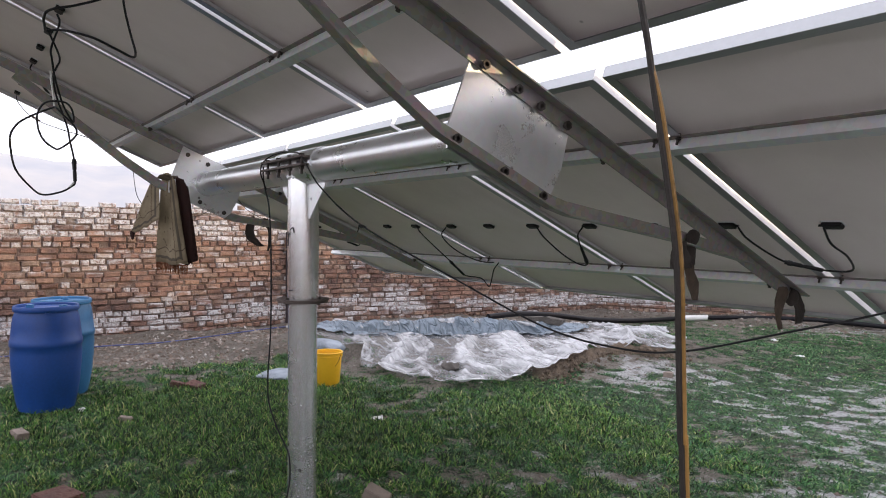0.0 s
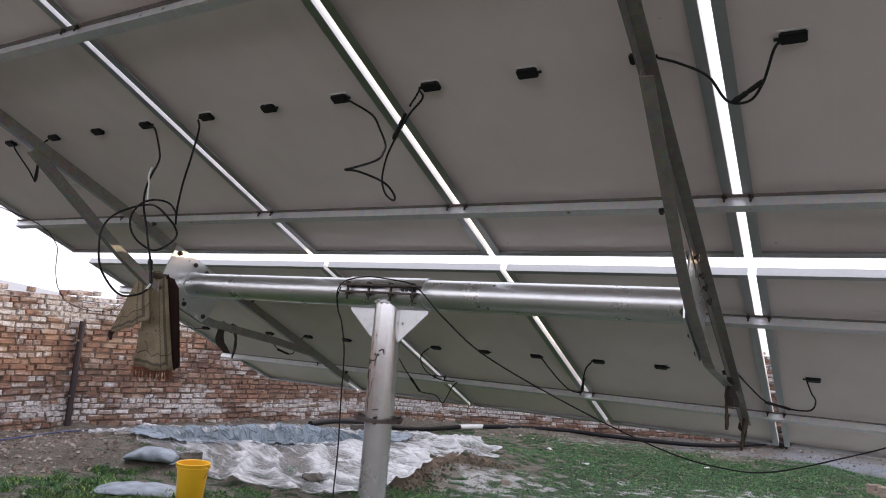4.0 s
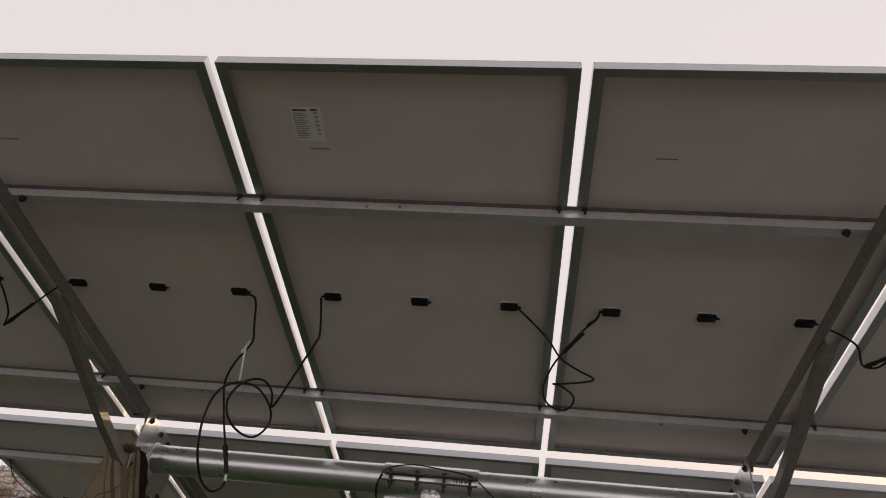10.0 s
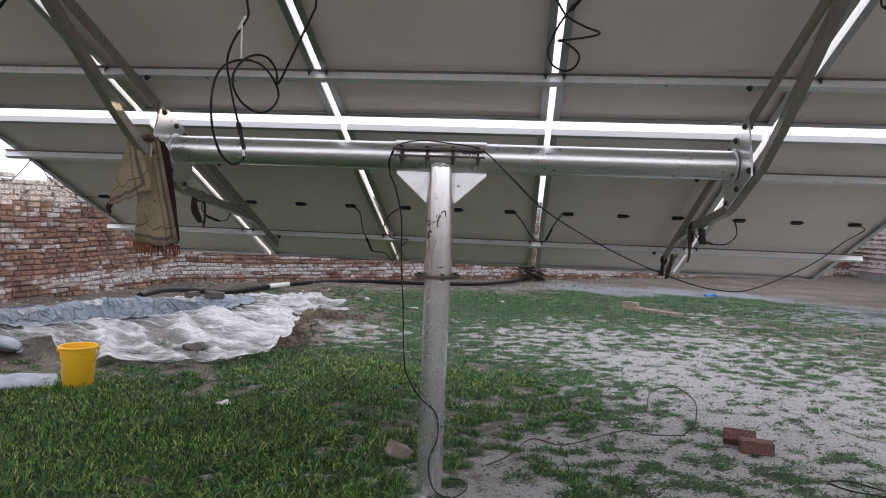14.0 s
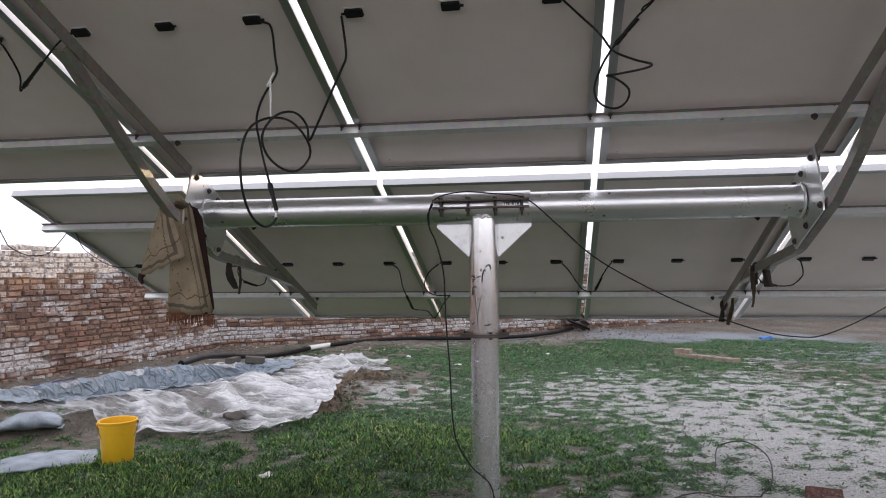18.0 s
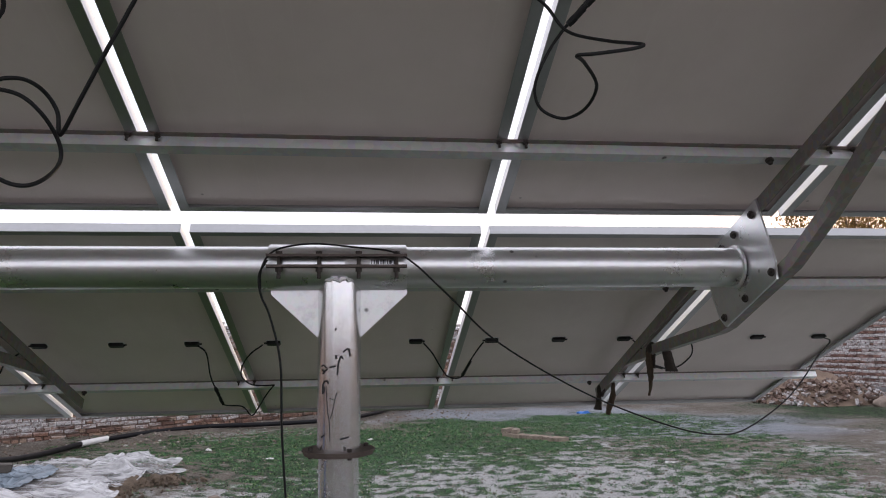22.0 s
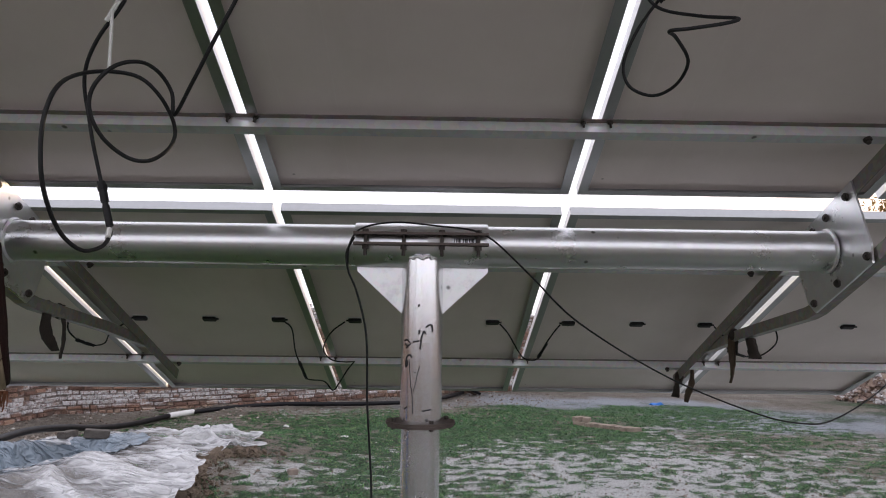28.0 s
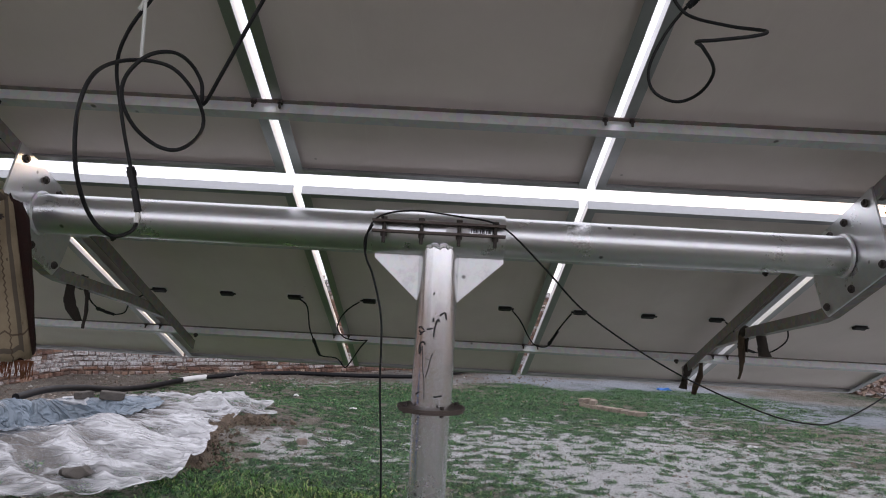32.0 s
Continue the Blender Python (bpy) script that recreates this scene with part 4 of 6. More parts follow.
# cable over the clamp, then to the far corner of the array
cable("supply_cable", "thin black cable draped over the tube, sagging beyond it", [(-0.275, -0.085, 1.84), (-0.265, -0.12, 1.93), (-0.22, -0.11, 1.99), (-0.10, -0.075, 2.018), (0.06, -0.08, 2.005), (0.19, -0.11, 1.985), (0.27, -0.115, 1.94), (0.40, -0.10, 1.82), (0.60, 0.0, 1.65), (1.0, 0.2, 1.44), (1.4, 0.3, 1.29), (1.65, 0.4, 1.24), (1.83, 0.5, 1.245), (2.1, 0.65, 1.33), (2.35, 0.85, 1.42), (2.6, 1.05, 1.55), on(2.80, LO, 0.04), on(2.77, LO, 0.012)], 0.0035, "cables")
cable("earth_cable", "thin black cable hanging down beside the post to the ground", [(-0.25, -0.11, 1.955), (-0.278, -0.10, 1.90), (-0.27, -0.09, 1.83), (-0.24, -0.085, 1.76), (-0.20, -0.09, 1.60), (-0.19, -0.09, 1.36), (-0.17, -0.10, 1.11), (-0.155, -0.12, 0.87), (-0.13, -0.12, 0.74), (-0.06, -0.10, 0.62), (0.03, -0.085, 0.53), (0.045, -0.085, 0.40), (0.0, -0.09, 0.25), (0.04, -0.12, 0.12), (0.14, -0.10, 0.075), (0.21, 0.05, 0.075), (0.17, 0.20, 0.06), (0.09, 0.21, 0.055)], 0.004, "cables")
red = cable("thin_wire", "thin red-brown wire hanging off the array edge", [on(-2.74, UP, 0.012), on(-2.79, -1.25, 0.06), (-2.79, -0.91, 2.446), (-2.76, -0.76, 2.385), (-2.724, -0.62, 2.344), (-2.632, -0.42, 2.269), (-2.661, -0.28, 2.164), (-2.70, -0.24, 2.08), (-2.711, -0.228, 2.0), (-2.696, -0.21, 1.89), (-2.70, -0.154, 1.807), (-2.730, -0.080, 1.767), (-2.775, 0.100, 1.728), (-2.790, 0.280, 1.740), (-2.839, 0.450, 1.822), (-2.883, 0.580, 1.895), (-2.884, 0.640, 1.923), on(-2.922, 0.732, 0.05), on(-2.913, 1.052, 0.04), on(-2.74, LO, 0.012)], 0.0028, "cables", connectors=[((-2.80, -0.93, 2.47), (-2.785, -0.87, 2.43))])
red.children[0].data.materials[0] = plain("red_brown_insulation", (0.09, 0.022, 0.014), 0.5)
tagged(red.children[0], "thin red-brown insulated wire")


def cloth(name, label, category, material, top, bottom, folds, depth, seed, parent=None, hem=None, rows=14, cols=26):
    """A hanging cloth between a gathered top line and a wider bottom line, with deep folds and real thickness."""
    rng = random.Random(seed)
    top, bottom = [Vector(v) for v in top], [Vector(v) for v in bottom]
    tl, bl = spline(top, 8), spline(bottom, 8)

    def at(line, u):
        k = min(len(line) - 2, int(u * (len(line) - 1)))
        return line[k].lerp(line[k + 1], u * (len(line) - 1) - k)

    ph = rng.uniform(0, 6)
    grid = []
    for j in range(rows + 1):
        v = j / rows
        row = []
        for i in range(cols + 1):
            u = i / cols
            p = at(tl, u).lerp(at(bl, u), v)
            side = (at(bl, 1.0) - at(bl, 0.0))
            out = Vector((side.y, -side.x, 0)).normalized()
            w = math.sin(u * folds * math.tau + ph + 1.2 * v) * depth * (0.35 + 0.65 * v) + 0.25 * depth * fbm(u * 3, v * 3, 2.0, seed)
            row.append(p + out * w + Vector((0, 0, 0.012 * fbm(u * 4, v, 2, seed + 3))))
        grid.append(row)
    verts = [v for row in grid for v in row]
    n = cols + 1
    faces = [(j * n + i, j * n + i + 1, (j + 1) * n + i + 1, (j + 1) * n + i) for j in range(rows) for i in range(cols)]
    ob = soup(name, verts, faces, material, parent, True)
    weave = []
    for j in range(rows + 1):
        width = sum((grid[j][i + 1] - grid[j][i]).length for i in range(cols))
        for i in range(cols + 1):
            drop = sum((grid[k + 1][i] - grid[k][i]).length for k in range(j, rows))
            weave += [(1 - i / cols) * width, drop, 0.0]
    ob.data.attributes.new("weave", "FLOAT_VECTOR", "POINT").data.foreach_set("vector", weave)
    mod = ob.modifiers.new("thickness", "SOLIDIFY")
    mod.thickness, mod.offset = 0.004, 0
    return ob


def towel_material():
    """Faded printed towel: a grey border stripe along its hems, rows of spots and thin curling stems inside."""
    m = Nodes("printed_beige_towel")
    att = m.n("Attribute")
    att.attribute_name = "weave"
    uv = att.outputs["Vector"]
    sep = m.n("SeparateXYZ")
    m.link(uv, sep.inputs[0])
    side, foot = sep.outputs["X"], sep.outputs["Y"]
    edge = m.math("MINIMUM", side, foot)

    def band(v, at, half):
        return m.grey(m.math("ABSOLUTE", m.math("SUBTRACT", v, at)), half, half + 0.002, 1, 0)

    wave = m.math("MULTIPLY", m.math("PINGPONG", foot, 0.012), 0.5)
    vine = band(m.math("ADD", side, wave), 0.075, 0.0016)
    wave2 = m.math("MULTIPLY", m.math("PINGPONG", side, 0.045), 0.55)
    vine2 = band(m.math("ADD", foot, wave2), 0.105, 0.0025)
    vor = m.n("TexVoronoi", Scale=26.0)
    m.link(uv, vor.inputs["Vector"])
    spots = m.math("MULTIPLY", m.grey(vor.outputs["Distance"], 0.13, 0.18, 1, 0), m.grey(edge, 0.05, 0.052, 0, 1))
    curl = m.n("TexWave", Scale=6.0, Distortion=5.0, Detail=0.5)
    m.link(uv, curl.inputs["Vector"])
    stems = m.math("MULTIPLY", m.grey(curl.outputs["Fac"], 0.93, 0.97, 0, 1), m.math("MULTIPLY", m.grey(foot, 0.12, 0.13, 0, 1), m.grey(m.noise(uv, 11, 2), 0.56, 0.60, 0, 1)))
    p = m.pos()
    base = m.ramp(m.noise(p, 9, 5), (0.3, (0.20, 0.155, 0.10)), (0.7, (0.32, 0.26, 0.175)))
    base = m.mix(m.math("MULTIPLY", band(edge, 0.036, 0.008), 0.75), base, (0.065, 0.055, 0.047))
    marks = m.math("MAXIMUM", m.math("MAXIMUM", vine, vine2), m.math("MAXIMUM", spots, m.math("MULTIPLY", stems, 0.7)))
    base = m.mix(m.math("MULTIPLY", marks, 0.8), base, (0.07, 0.045, 0.03))
    m.set(base, 0.95, 0)
    m.bump(m.noise(p, 160, 2), 0.5, 0.004)
    return m.m


TOWEL = towel_material()
TOWEL_RED = plain("dark_red_towel_back", (0.032, 0.011, 0.009), 0.95, 0, 0.35, 30, 0.5, 0.005)
towel = thing("towel", "faded beige printed towel with fringe thrown over a brace", "towel")
cloth("flap", "", "", TOWEL, [(-1.631, -0.335, 1.968), (-1.597, -0.310, 1.971)], [(-1.669, -0.460, 1.593), (-1.596, -0.400, 1.637), (-1.498, -0.325, 1.700)], 0.6, 0.012, 3, towel)
cloth("front_sheet", "", "", TOWEL, [(-1.584, -0.285, 1.991), (-1.555, -0.255, 1.999), (-1.524, -0.220, 1.951)], [(-1.603, -0.320, 1.418), (-1.508, -0.250, 1.396), (-1.427, -0.170, 1.401)], 1.2, 0.016, 4, towel)
cloth("back_sheet", "", "", TOWEL_RED, [(-1.548, -0.215, 1.984), (-1.529, -0.180, 1.967), (-1.511, -0.140, 1.907)], [(-1.474, -0.170, 1.394), (-1.465, -0.130, 1.401), (-1.462, -0.090, 1.431)], 0.8, 0.010, 5, towel)
# shade under the bunch put into a darker towel colour
wad = B()
bmesh.ops.create_icosphere(wad, subdivisions=3, radius=1.0, matrix=Matrix.Translation((-1.569, -0.255, 1.968)) @ Matrix.Diagonal((0.034, 0.066, 0.020, 1)))
for v in wad.verts:
    v.co += 0.01 * noise.noise_vector(v.co * 30)
part("bunched_top", wad, plain("shaded_towel_back", (0.10, 0.075, 0.055), 0.95), towel, "bunched dark underside of the towel", True)
bm = B()
rng = random.Random(3)
for i in range(84):
    u = i / 83
    p = Vector((-1.603, -0.320, 1.414)).lerp(Vector((-1.431, -0.160, 1.394)), u) + Vector((0.012 * math.sin(u * 9), -0.012 * math.sin(u * 9), 0.0))
    sweep(bm, [p, p + Vector((rng.uniform(-0.008, 0.008), rng.uniform(-0.008, 0.008), -rng.uniform(0.035, 0.07)))], 0.0019, 4)
part("fringe", bm, plain("rust_brown_fringe", (0.17, 0.065, 0.03), 0.95), towel, "rust-brown fringe")
part("flap_tassel", sweep(B(), [(-1.655, -0.455, 1.609), (-1.665, -0.455, 1.585), (-1.653, -0.455, 1.561)], 0.018, 8, 0.008), TOWEL_RED, towel, "dark red gathered corner", True)

def tail(t, material, pts, widths, seed, name="tail", thick=0.007):
    """A limp strip of cloth along the points, curled and uneven in width, with real thickness."""
    line = spline(pts, 6)
    n, k = len(line), 12
    verts = []
    for i, p in enumerate(line):
        u = i / (n - 1)
        w = float(np.interp(u, np.linspace(0, 1, len(widths)), widths)) / 2
        turn = 0.5 * math.sin(3 * u + seed)
        side = Vector((math.sin(turn) * 0.5, math.cos(turn), 0.0)).normalized()
        out = Vector((side.y, -side.x, 0))
        for j in range(k):
            a = math.tau * j / k
            q = p + side * w * math.cos(a) + out * (thick * math.sin(a) + 0.45 * w * math.cos(a) ** 2 * math.sin(2 * u + seed))
            verts.append(q + 0.004 * noise.noise_vector(q * 45 + Vector((seed, 0, 0))))
    faces = [(i * k + j, i * k + (j + 1) % k, (i + 1) * k + (j + 1) % k, (i + 1) * k + j) for i in range(n - 1) for j in range(k)]
    faces += [tuple(range(k))[::-1], tuple((n - 1) * k + j for j in range(k))]
    return soup(name, verts, faces, material, t, True)


def wrap(t, material, at, along, size, seed):
    """A lumpy turn of cloth round a bar."""
    bm = B()
    way = Vector(along).normalized().to_track_quat("Z", "Y").to_matrix().to_4x4()
    bmesh.ops.create_icosphere(bm, subdivisions=3, radius=1.0, matrix=Matrix.Translation(at) @ way @ Matrix.Diagonal((*size, 1)))
    for v in bm.verts:
        v.co += 0.007 * noise.noise_vector(v.co * 38 + Vector((seed, 0, 0)))
    part("knot", bm, material, t, smooth=True)


down = on(0, 1, 0) - on(0, 0, 0)
t = thing("rag", "dark and brown rag tied round the lower rafter end", "rag", "rags tied to the mount")
wrap(t, RAG, on(1.585, 1.72, 0.105), down, (0.026, 0.04, 0.03), 1)
tail(t, RAG, [(1.575, 1.69, 1.415), (1.572, 1.735, 1.34), (1.57, 1.765, 1.28), (1.568, 1.775, 1.218)], [0.03, 0.055, 0.08, 0.105], 1)
tail(t, RAG_BROWN, [(1.60, 1.56, 1.40), (1.59, 1.555, 1.33), (1.585, 1.57, 1.27), (1.58, 1.60, 1.205)], [0.05, 0.09, 0.075, 0.035], 2)
t = thing("rag", "faded brown rag strip hanging off the bent brace", "rag", "rags tied to the mount")
wrap(t, RAG, (1.585, 0.915, 1.615), (0, 1, -0.2), (0.022, 0.034, 0.03), 3)
tail(t, RAG, [(1.59, 0.91, 1.63), (1.588, 0.915, 1.57), (1.585, 0.905, 1.51)], [0.07, 0.08, 0.05], 4)
tail(t, RAG_BROWN, [(1.578, 0.925, 1.60), (1.576, 0.92, 1.50), (1.575, 0.935, 1.43), (1.572, 0.955, 1.368)], [0.045, 0.065, 0.065, 0.02], 5)
t = thing("rag", "black cloth wad wrapped round a cable beside the brace", "rag", "rags tied to the mount")
tail(t, RAG, [(1.61, 0.80, 1.60), (1.612, 0.79, 1.56), (1.612, 0.785, 1.53), (1.612, 0.782, 1.50)], [0.05, 0.075, 0.09, 0.10], 6, thick=0.022)
t = thing("strap", "black strap looped over the bent brace with two loose ends", "strap", "rags tied to the mount")
for y, z in ((0.325, 1.705), (0.415, 1.695)):
    wrap(t, RAG, (-1.585, y, z - 0.012), (0, 1, -0.1), (0.016, 0.034, 0.022), 8)
tail(t, RAG, [(-1.58, 0.32, 1.70), (-1.582, 0.305, 1.64), (-1.582, 0.308, 1.59), (-1.58, 0.335, 1.55), (-1.578, 0.385, 1.512)], [0.045, 0.06, 0.065, 0.07, 0.05], 0)
tail(t, RAG, [(-1.58, 0.42, 1.71), (-1.578, 0.45, 1.62), (-1.577, 0.455, 1.55), (-1.578, 0.44, 1.478)], [0.04, 0.025, 0.03, 0.012], 9)

# ---- the pond: soil shows on the ground; film and liner over it ----
HEM = [(-2.06, 3.35), (-2.04, 3.7), (-2.26, 4.3), (-2.42, 4.9), (-2.3, 5.5), (-1.95, 5.85), (-2.4, 6.3), (-3.4, 6.5), (-4.7, 6.35), (-5.6, 5.6), (-6.2, 4.4), (-6.3, 3.1), (-5.3, 2.6), (-4.3, 2.75), (-3.5, 2.52), (-2.9, 2.55), (-2.3, 2.92)]
polar = sorted((math.atan2(v, u), math.hypot(u, v)) for u, v in (in_pit(x, y) for x, y in HEM))
HEM_A, HEM_D = np.array([a for a, _ in polar]), np.array([d for _, d in polar])


def ridge(x, y, s, seed, sharp):
    return max(0.0, 1 - sharp * abs(fbm(x, y, s, seed, 2))) ** 2


def draped(name, inner, outer, lift, fold, material, seed, parent, na, nr, ragged, pleats=2.6):
    """Film laid over the pond's rim: sharp creases and long soft folds, hems crumpled on the ground."""
    ca, sa = math.cos(PIT_TURN), math.sin(PIT_TURN)
    verts, folds = [], []
    for j in range(nr + 1):
        for i in range(na):
            a = -math.pi + math.tau * i / na
            ex, ey = math.cos(a), math.sin(a)
            end = float(np.interp(a, HEM_A, HEM_D, period=math.tau)) * (1 + ragged * 0.07 * fbm(ex * 3, ey * 3, 1.8, seed, 3)) if outer is None else outer
            q = j / nr
            d = inner + (end - inner) * q
            u, v = d * ex * PIT_LONG, d * ey * PIT_WIDE
            x, y = PIT[0] + ca * u - sa * v, PIT[1] + sa * u + ca * v
            wx, wy = x + 0.35 * fbm(x, y, 1.1, seed + 1, 2), y + 0.35 * fbm(x, y, 1.1, seed + 2, 2)
            sweepy = ridge(wx * 0.45 + wy * 0.2, wy * 1.0 + wx * 0.55, 0.95, seed, 2.0)
            fall = ridge(ex * pleats + 0.5 * wx, ey * pleats + 0.5 * wy, 1.0, seed + 4, 2.2)
            fine = ridge(wx * 0.4 - wy * 0.5, wy * 0.9 + wx * 0.8, 2.3, seed + 7, 2.6)
            crinkle = ridge(wx * 0.9 + 0.4 * wy, wy * 0.7 - wx * 0.5, 5.2, seed + 11, 2.4)
            strand = ridge(wx * 0.25 + 0.9 * wy, wy * 0.3 - wx * 0.1, 3.4, seed + 15, 3.0)
            w = fold * (0.70 * sweepy + 0.45 * fall + 0.24 * fine + 0.09 * crinkle + 0.32 * strand) * (0.35 + 0.65 * smooth(1.05, 1.6, d) if ragged else 1)
            hem = ragged * smooth(0.94, 0.985, q) * (0.018 + 0.03 * fbm(ex * 7, ey * 7, 1.5, seed + 2))
            verts.append((x, y, gz(x, y) + lift + w + max(0, hem)))
            folds.append(min(1.0, w / fold + 12 * max(0, hem)))
    faces = [(j * na + i, j * na + (i + 1) % na, (j + 1) * na + (i + 1) % na, (j + 1) * na + i) for j in range(nr) for i in range(na)]
    ob = soup(name, verts, faces, material, parent, True)
    ob.data.attributes.new("fold", "FLOAT", "POINT").data.foreach_set("value", folds)
    return ob


pond = thing("pond_cover", "crumpled translucent plastic sheet draped over a small dug pond", "plastic sheet")
draped("liner", 0.02, 1.10, 0.030, 0.045, LINER, 41, pond, 420, 60, 0, 6.0)
draped("film", 0.90, None, 0.03, 0.095, FILM, 57, pond, 620, 120, 1)


def soil_bank():
    """Crumbly brown spoil left bare along the hem of the sheet, on the side of the post."""
    rng = random.Random(19)
    t = thing("soil_bank", "low crumbly bank of brown soil along the plastic sheet", "soil")
    line = [Vector((x, y, 0)) for x, y in ((-2.12, 3.72), (-2.18, 4.0), (-2.30, 4.4), (-2.38, 4.9), (-2.30, 5.35), (-2.08, 5.6), (-1.88, 5.75))]
    path = spline(line, 12)
    n, verts = 9, []
    for i, p in enumerate(path):
        way = (path[min(i + 1, len(path) - 1)] - path[max(i - 1, 0)]).normalized()
        side = Vector((way.y, -way.x, 0))
        end = math.sin(math.pi * (i + 0.5) / len(path)) ** 0.5
        for j in range(n):
            v = j / (n - 1)
            x, y = (p + side * (0.34 * v - 0.20) * (0.8 + 0.4 * fbm(p.x, p.y, 3, 5)))[:2]
            h = 0.085 * end * math.sin(math.pi * min(1, v * 0.9 + 0.12)) * (1 + 0.8 * fbm(x, y, 7, 3))
            verts.append((x, y, gz(x, y) - 0.015 + max(0, h) + 0.02 * fbm(x, y, 25, 6)))
    faces = [(i * n + j, i * n + j + 1, (i + 1) * n + j + 1, (i + 1) * n + j) for i in range(len(path) - 1) for j in range(n - 1)]
    soup("bank", verts, faces, BANK, t, True)
    v2, f2 = [], []
    for k in range(260):
        p = path[rng.randrange(len(path))]
        x, y = p.x + rng.gauss(0.06, 0.13), p.y + rng.gauss(0, 0.08)
        r = 0.012 + 0.03 * rng.random() ** 2.5
        m = pose(x, y, gz(x, y) + 0.06 * rng.random() + r * 0.3, rng.uniform(0, 360), rng.uniform(0, 360), 0)
        o = len(v2)
        v2 += [m @ (Vector(q) * r * rng.uniform(0.7, 1.3)) for q in ((1, 0, 0), (0, 1, 0), (-1, 0, 0), (0, -1, 0), (0, 0, 0.8), (0, 0, -0.8))]
        for i in range(4):
            j = (i + 1) % 4
            f2 += [(o + i, o + j, o + 4), (o + j, o + i, o + 5)]
    tagged(soup("loose_soil", v2, f2, BANK, t), "clods of brown soil", kind="stuff")


BANK = plain("moist_brown_soil", (0.165, 0.125, 0.09), 0.95, 0, 0.5, 9, 0.9, 0.03)
soil_bank()

# ---- loose bricks, stones ----
def loose_brick(at, turn, tilt=(0, 0), size=(0.225, 0.108, 0.072), label="", material=None, group="loose bricks", sink=0.0):
    rng = random.Random(int(1000 * (at[0] + 7 * at[1])))
    bm = B()
    box(bm, tuple(-s / 2 for s in size), tuple(s / 2 for s in size))
    bmesh.ops.bevel(bm, geom=bm.edges[:], offset=0.006, segments=2, affect="EDGES")
    bmesh.ops.subdivide_edges(bm, edges=[e for e in bm.edges if e.calc_length() > 0.05], cuts=3, use_grid_fill=True)
    for v in bm.verts:
        v.co += 0.004 * noise.noise_vector(v.co * 30 + Vector((rng.random() * 9, 0, 0)))
    ob = part("brick", bm, material or LOOSE)
    z = at[2] if len(at) > 2 else gz(*at[:2]) + size[2] / 2 - 0.006 - sink
    ob.matrix_basis = pose(at[0], at[1], z, tilt[0], tilt[1], turn)
    return tagged(ob, label or "weathered red clay brick lying on the ground", "brick", group)


LOOSE = brick_material("weathered_loose_brick", False, -0.12, ((0.0, (0.10, 0.036, 0.03)), (0.5, (0.16, 0.058, 0.045)), (1.0, (0.12, 0.05, 0.042))), 0)
PALE_BRICK = plain("dusty_pale_brick", (0.28, 0.23, 0.185), 0.95, 0, 0.35, 9, 0.5, 0.01)
MUD = plain("damp_grey_mud", (0.10, 0.09, 0.08), 0.95, 0, 0.4, 12, 0.6, 0.01)
rng = random.Random(8)
for i in range(9):
    x = 2.56 + 0.093 * i
    loose_brick((x, 9.55 - 0.105 * i + rng.uniform(-0.03, 0.03)), rng.uniform(10, 70), label="pale dusty brick in a short row on the turf", material=PALE_BRICK, group="bricks in a row")
for i in range(2):
    loose_brick((2.58 + 0.12 * i, 9.54 - 0.13 * i, gz(2.6, 9.4) + 0.10), rng.uniform(20, 70), label="pale dusty brick lying on the row of bricks", material=PALE_BRICK, group="bricks in a row")
loose_brick((2.15, 1.50), 165, (-38, 0), label="red brick leaning against another brick", sink=-0.03)
loose_brick((2.22, 1.34), 172, (0, 0), (0.225, 0.11, 0.10), label="dark red brick standing on its edge")
loose_brick((-0.28, 0.60), 40, (12, 25), (0.15, 0.09, 0.08), label="broken brick beside the post", material=STONE, sink=-0.03)
loose_brick((0.30, -0.20), 70, (0, 14), (0.13, 0.10, 0.08), label="pale stone lump near the post foot", material=STONE)
loose_brick((-0.70, -0.46), 150, (10, 8), (0.17, 0.10, 0.08), label="pale broken brick in the grass", material=STONE)
loose_brick((-1.38, -0.92), 20, (0, 0), (0.24, 0.2, 0.065), label="dark red broken brick block in the grass")
loose_brick((-3.02, -0.24), 65, (0, 10), (0.10, 0.08, 0.06), label="small pale stone in the grass", material=STONE)
loose_brick((-2.96, -1.0), 15, (0, 5), (0.15, 0.09, 0.07), label="pale stone in the grass", material=STONE)
loose_brick((-3.93, 0.6), 25, (8, 5), (0.20, 0.13, 0.07), label="broken red brick piece on the soil")
loose_brick((-4.08, 0.46), 75, (0, 15), (0.14, 0.10, 0.06), label="broken red brick piece on the soil")
loose_brick((-1.45, 5.0), 30, (0, 0), (0.10, 0.08, 0.06), label="small stone beside the pond", material=STONE)
t = thing("mud_lump", "lump of dark mud weighing down the plastic sheet", "mud", at=(-2.9, 3.08, gz(-2.9, 3.08) + 0.085))
bm = B()
bmesh.ops.create_icosphere(bm, subdivisions=3, radius=0.11, matrix=Matrix.Diagonal((1.1, 0.8, 0.45, 1)))
for v in bm.verts:
    v.co += 0.03 * noise.noise_vector(v.co * 16)
part("lump", bm, MUD, t, smooth=True)
loose_brick((-4.2, 5.62, gz(-4.2, 5.62) + 0.09), 80, (0, 0), label="muddy brick weighing down the pipe on the rim", material=MUD)
loose_brick((-3.9, 5.7, gz(-3.9, 5.7) + 0.09), 20, (0, 6), (0.27, 0.15, 0.09), label="muddy brick weighing down the plastic sheet edge", material=MUD)
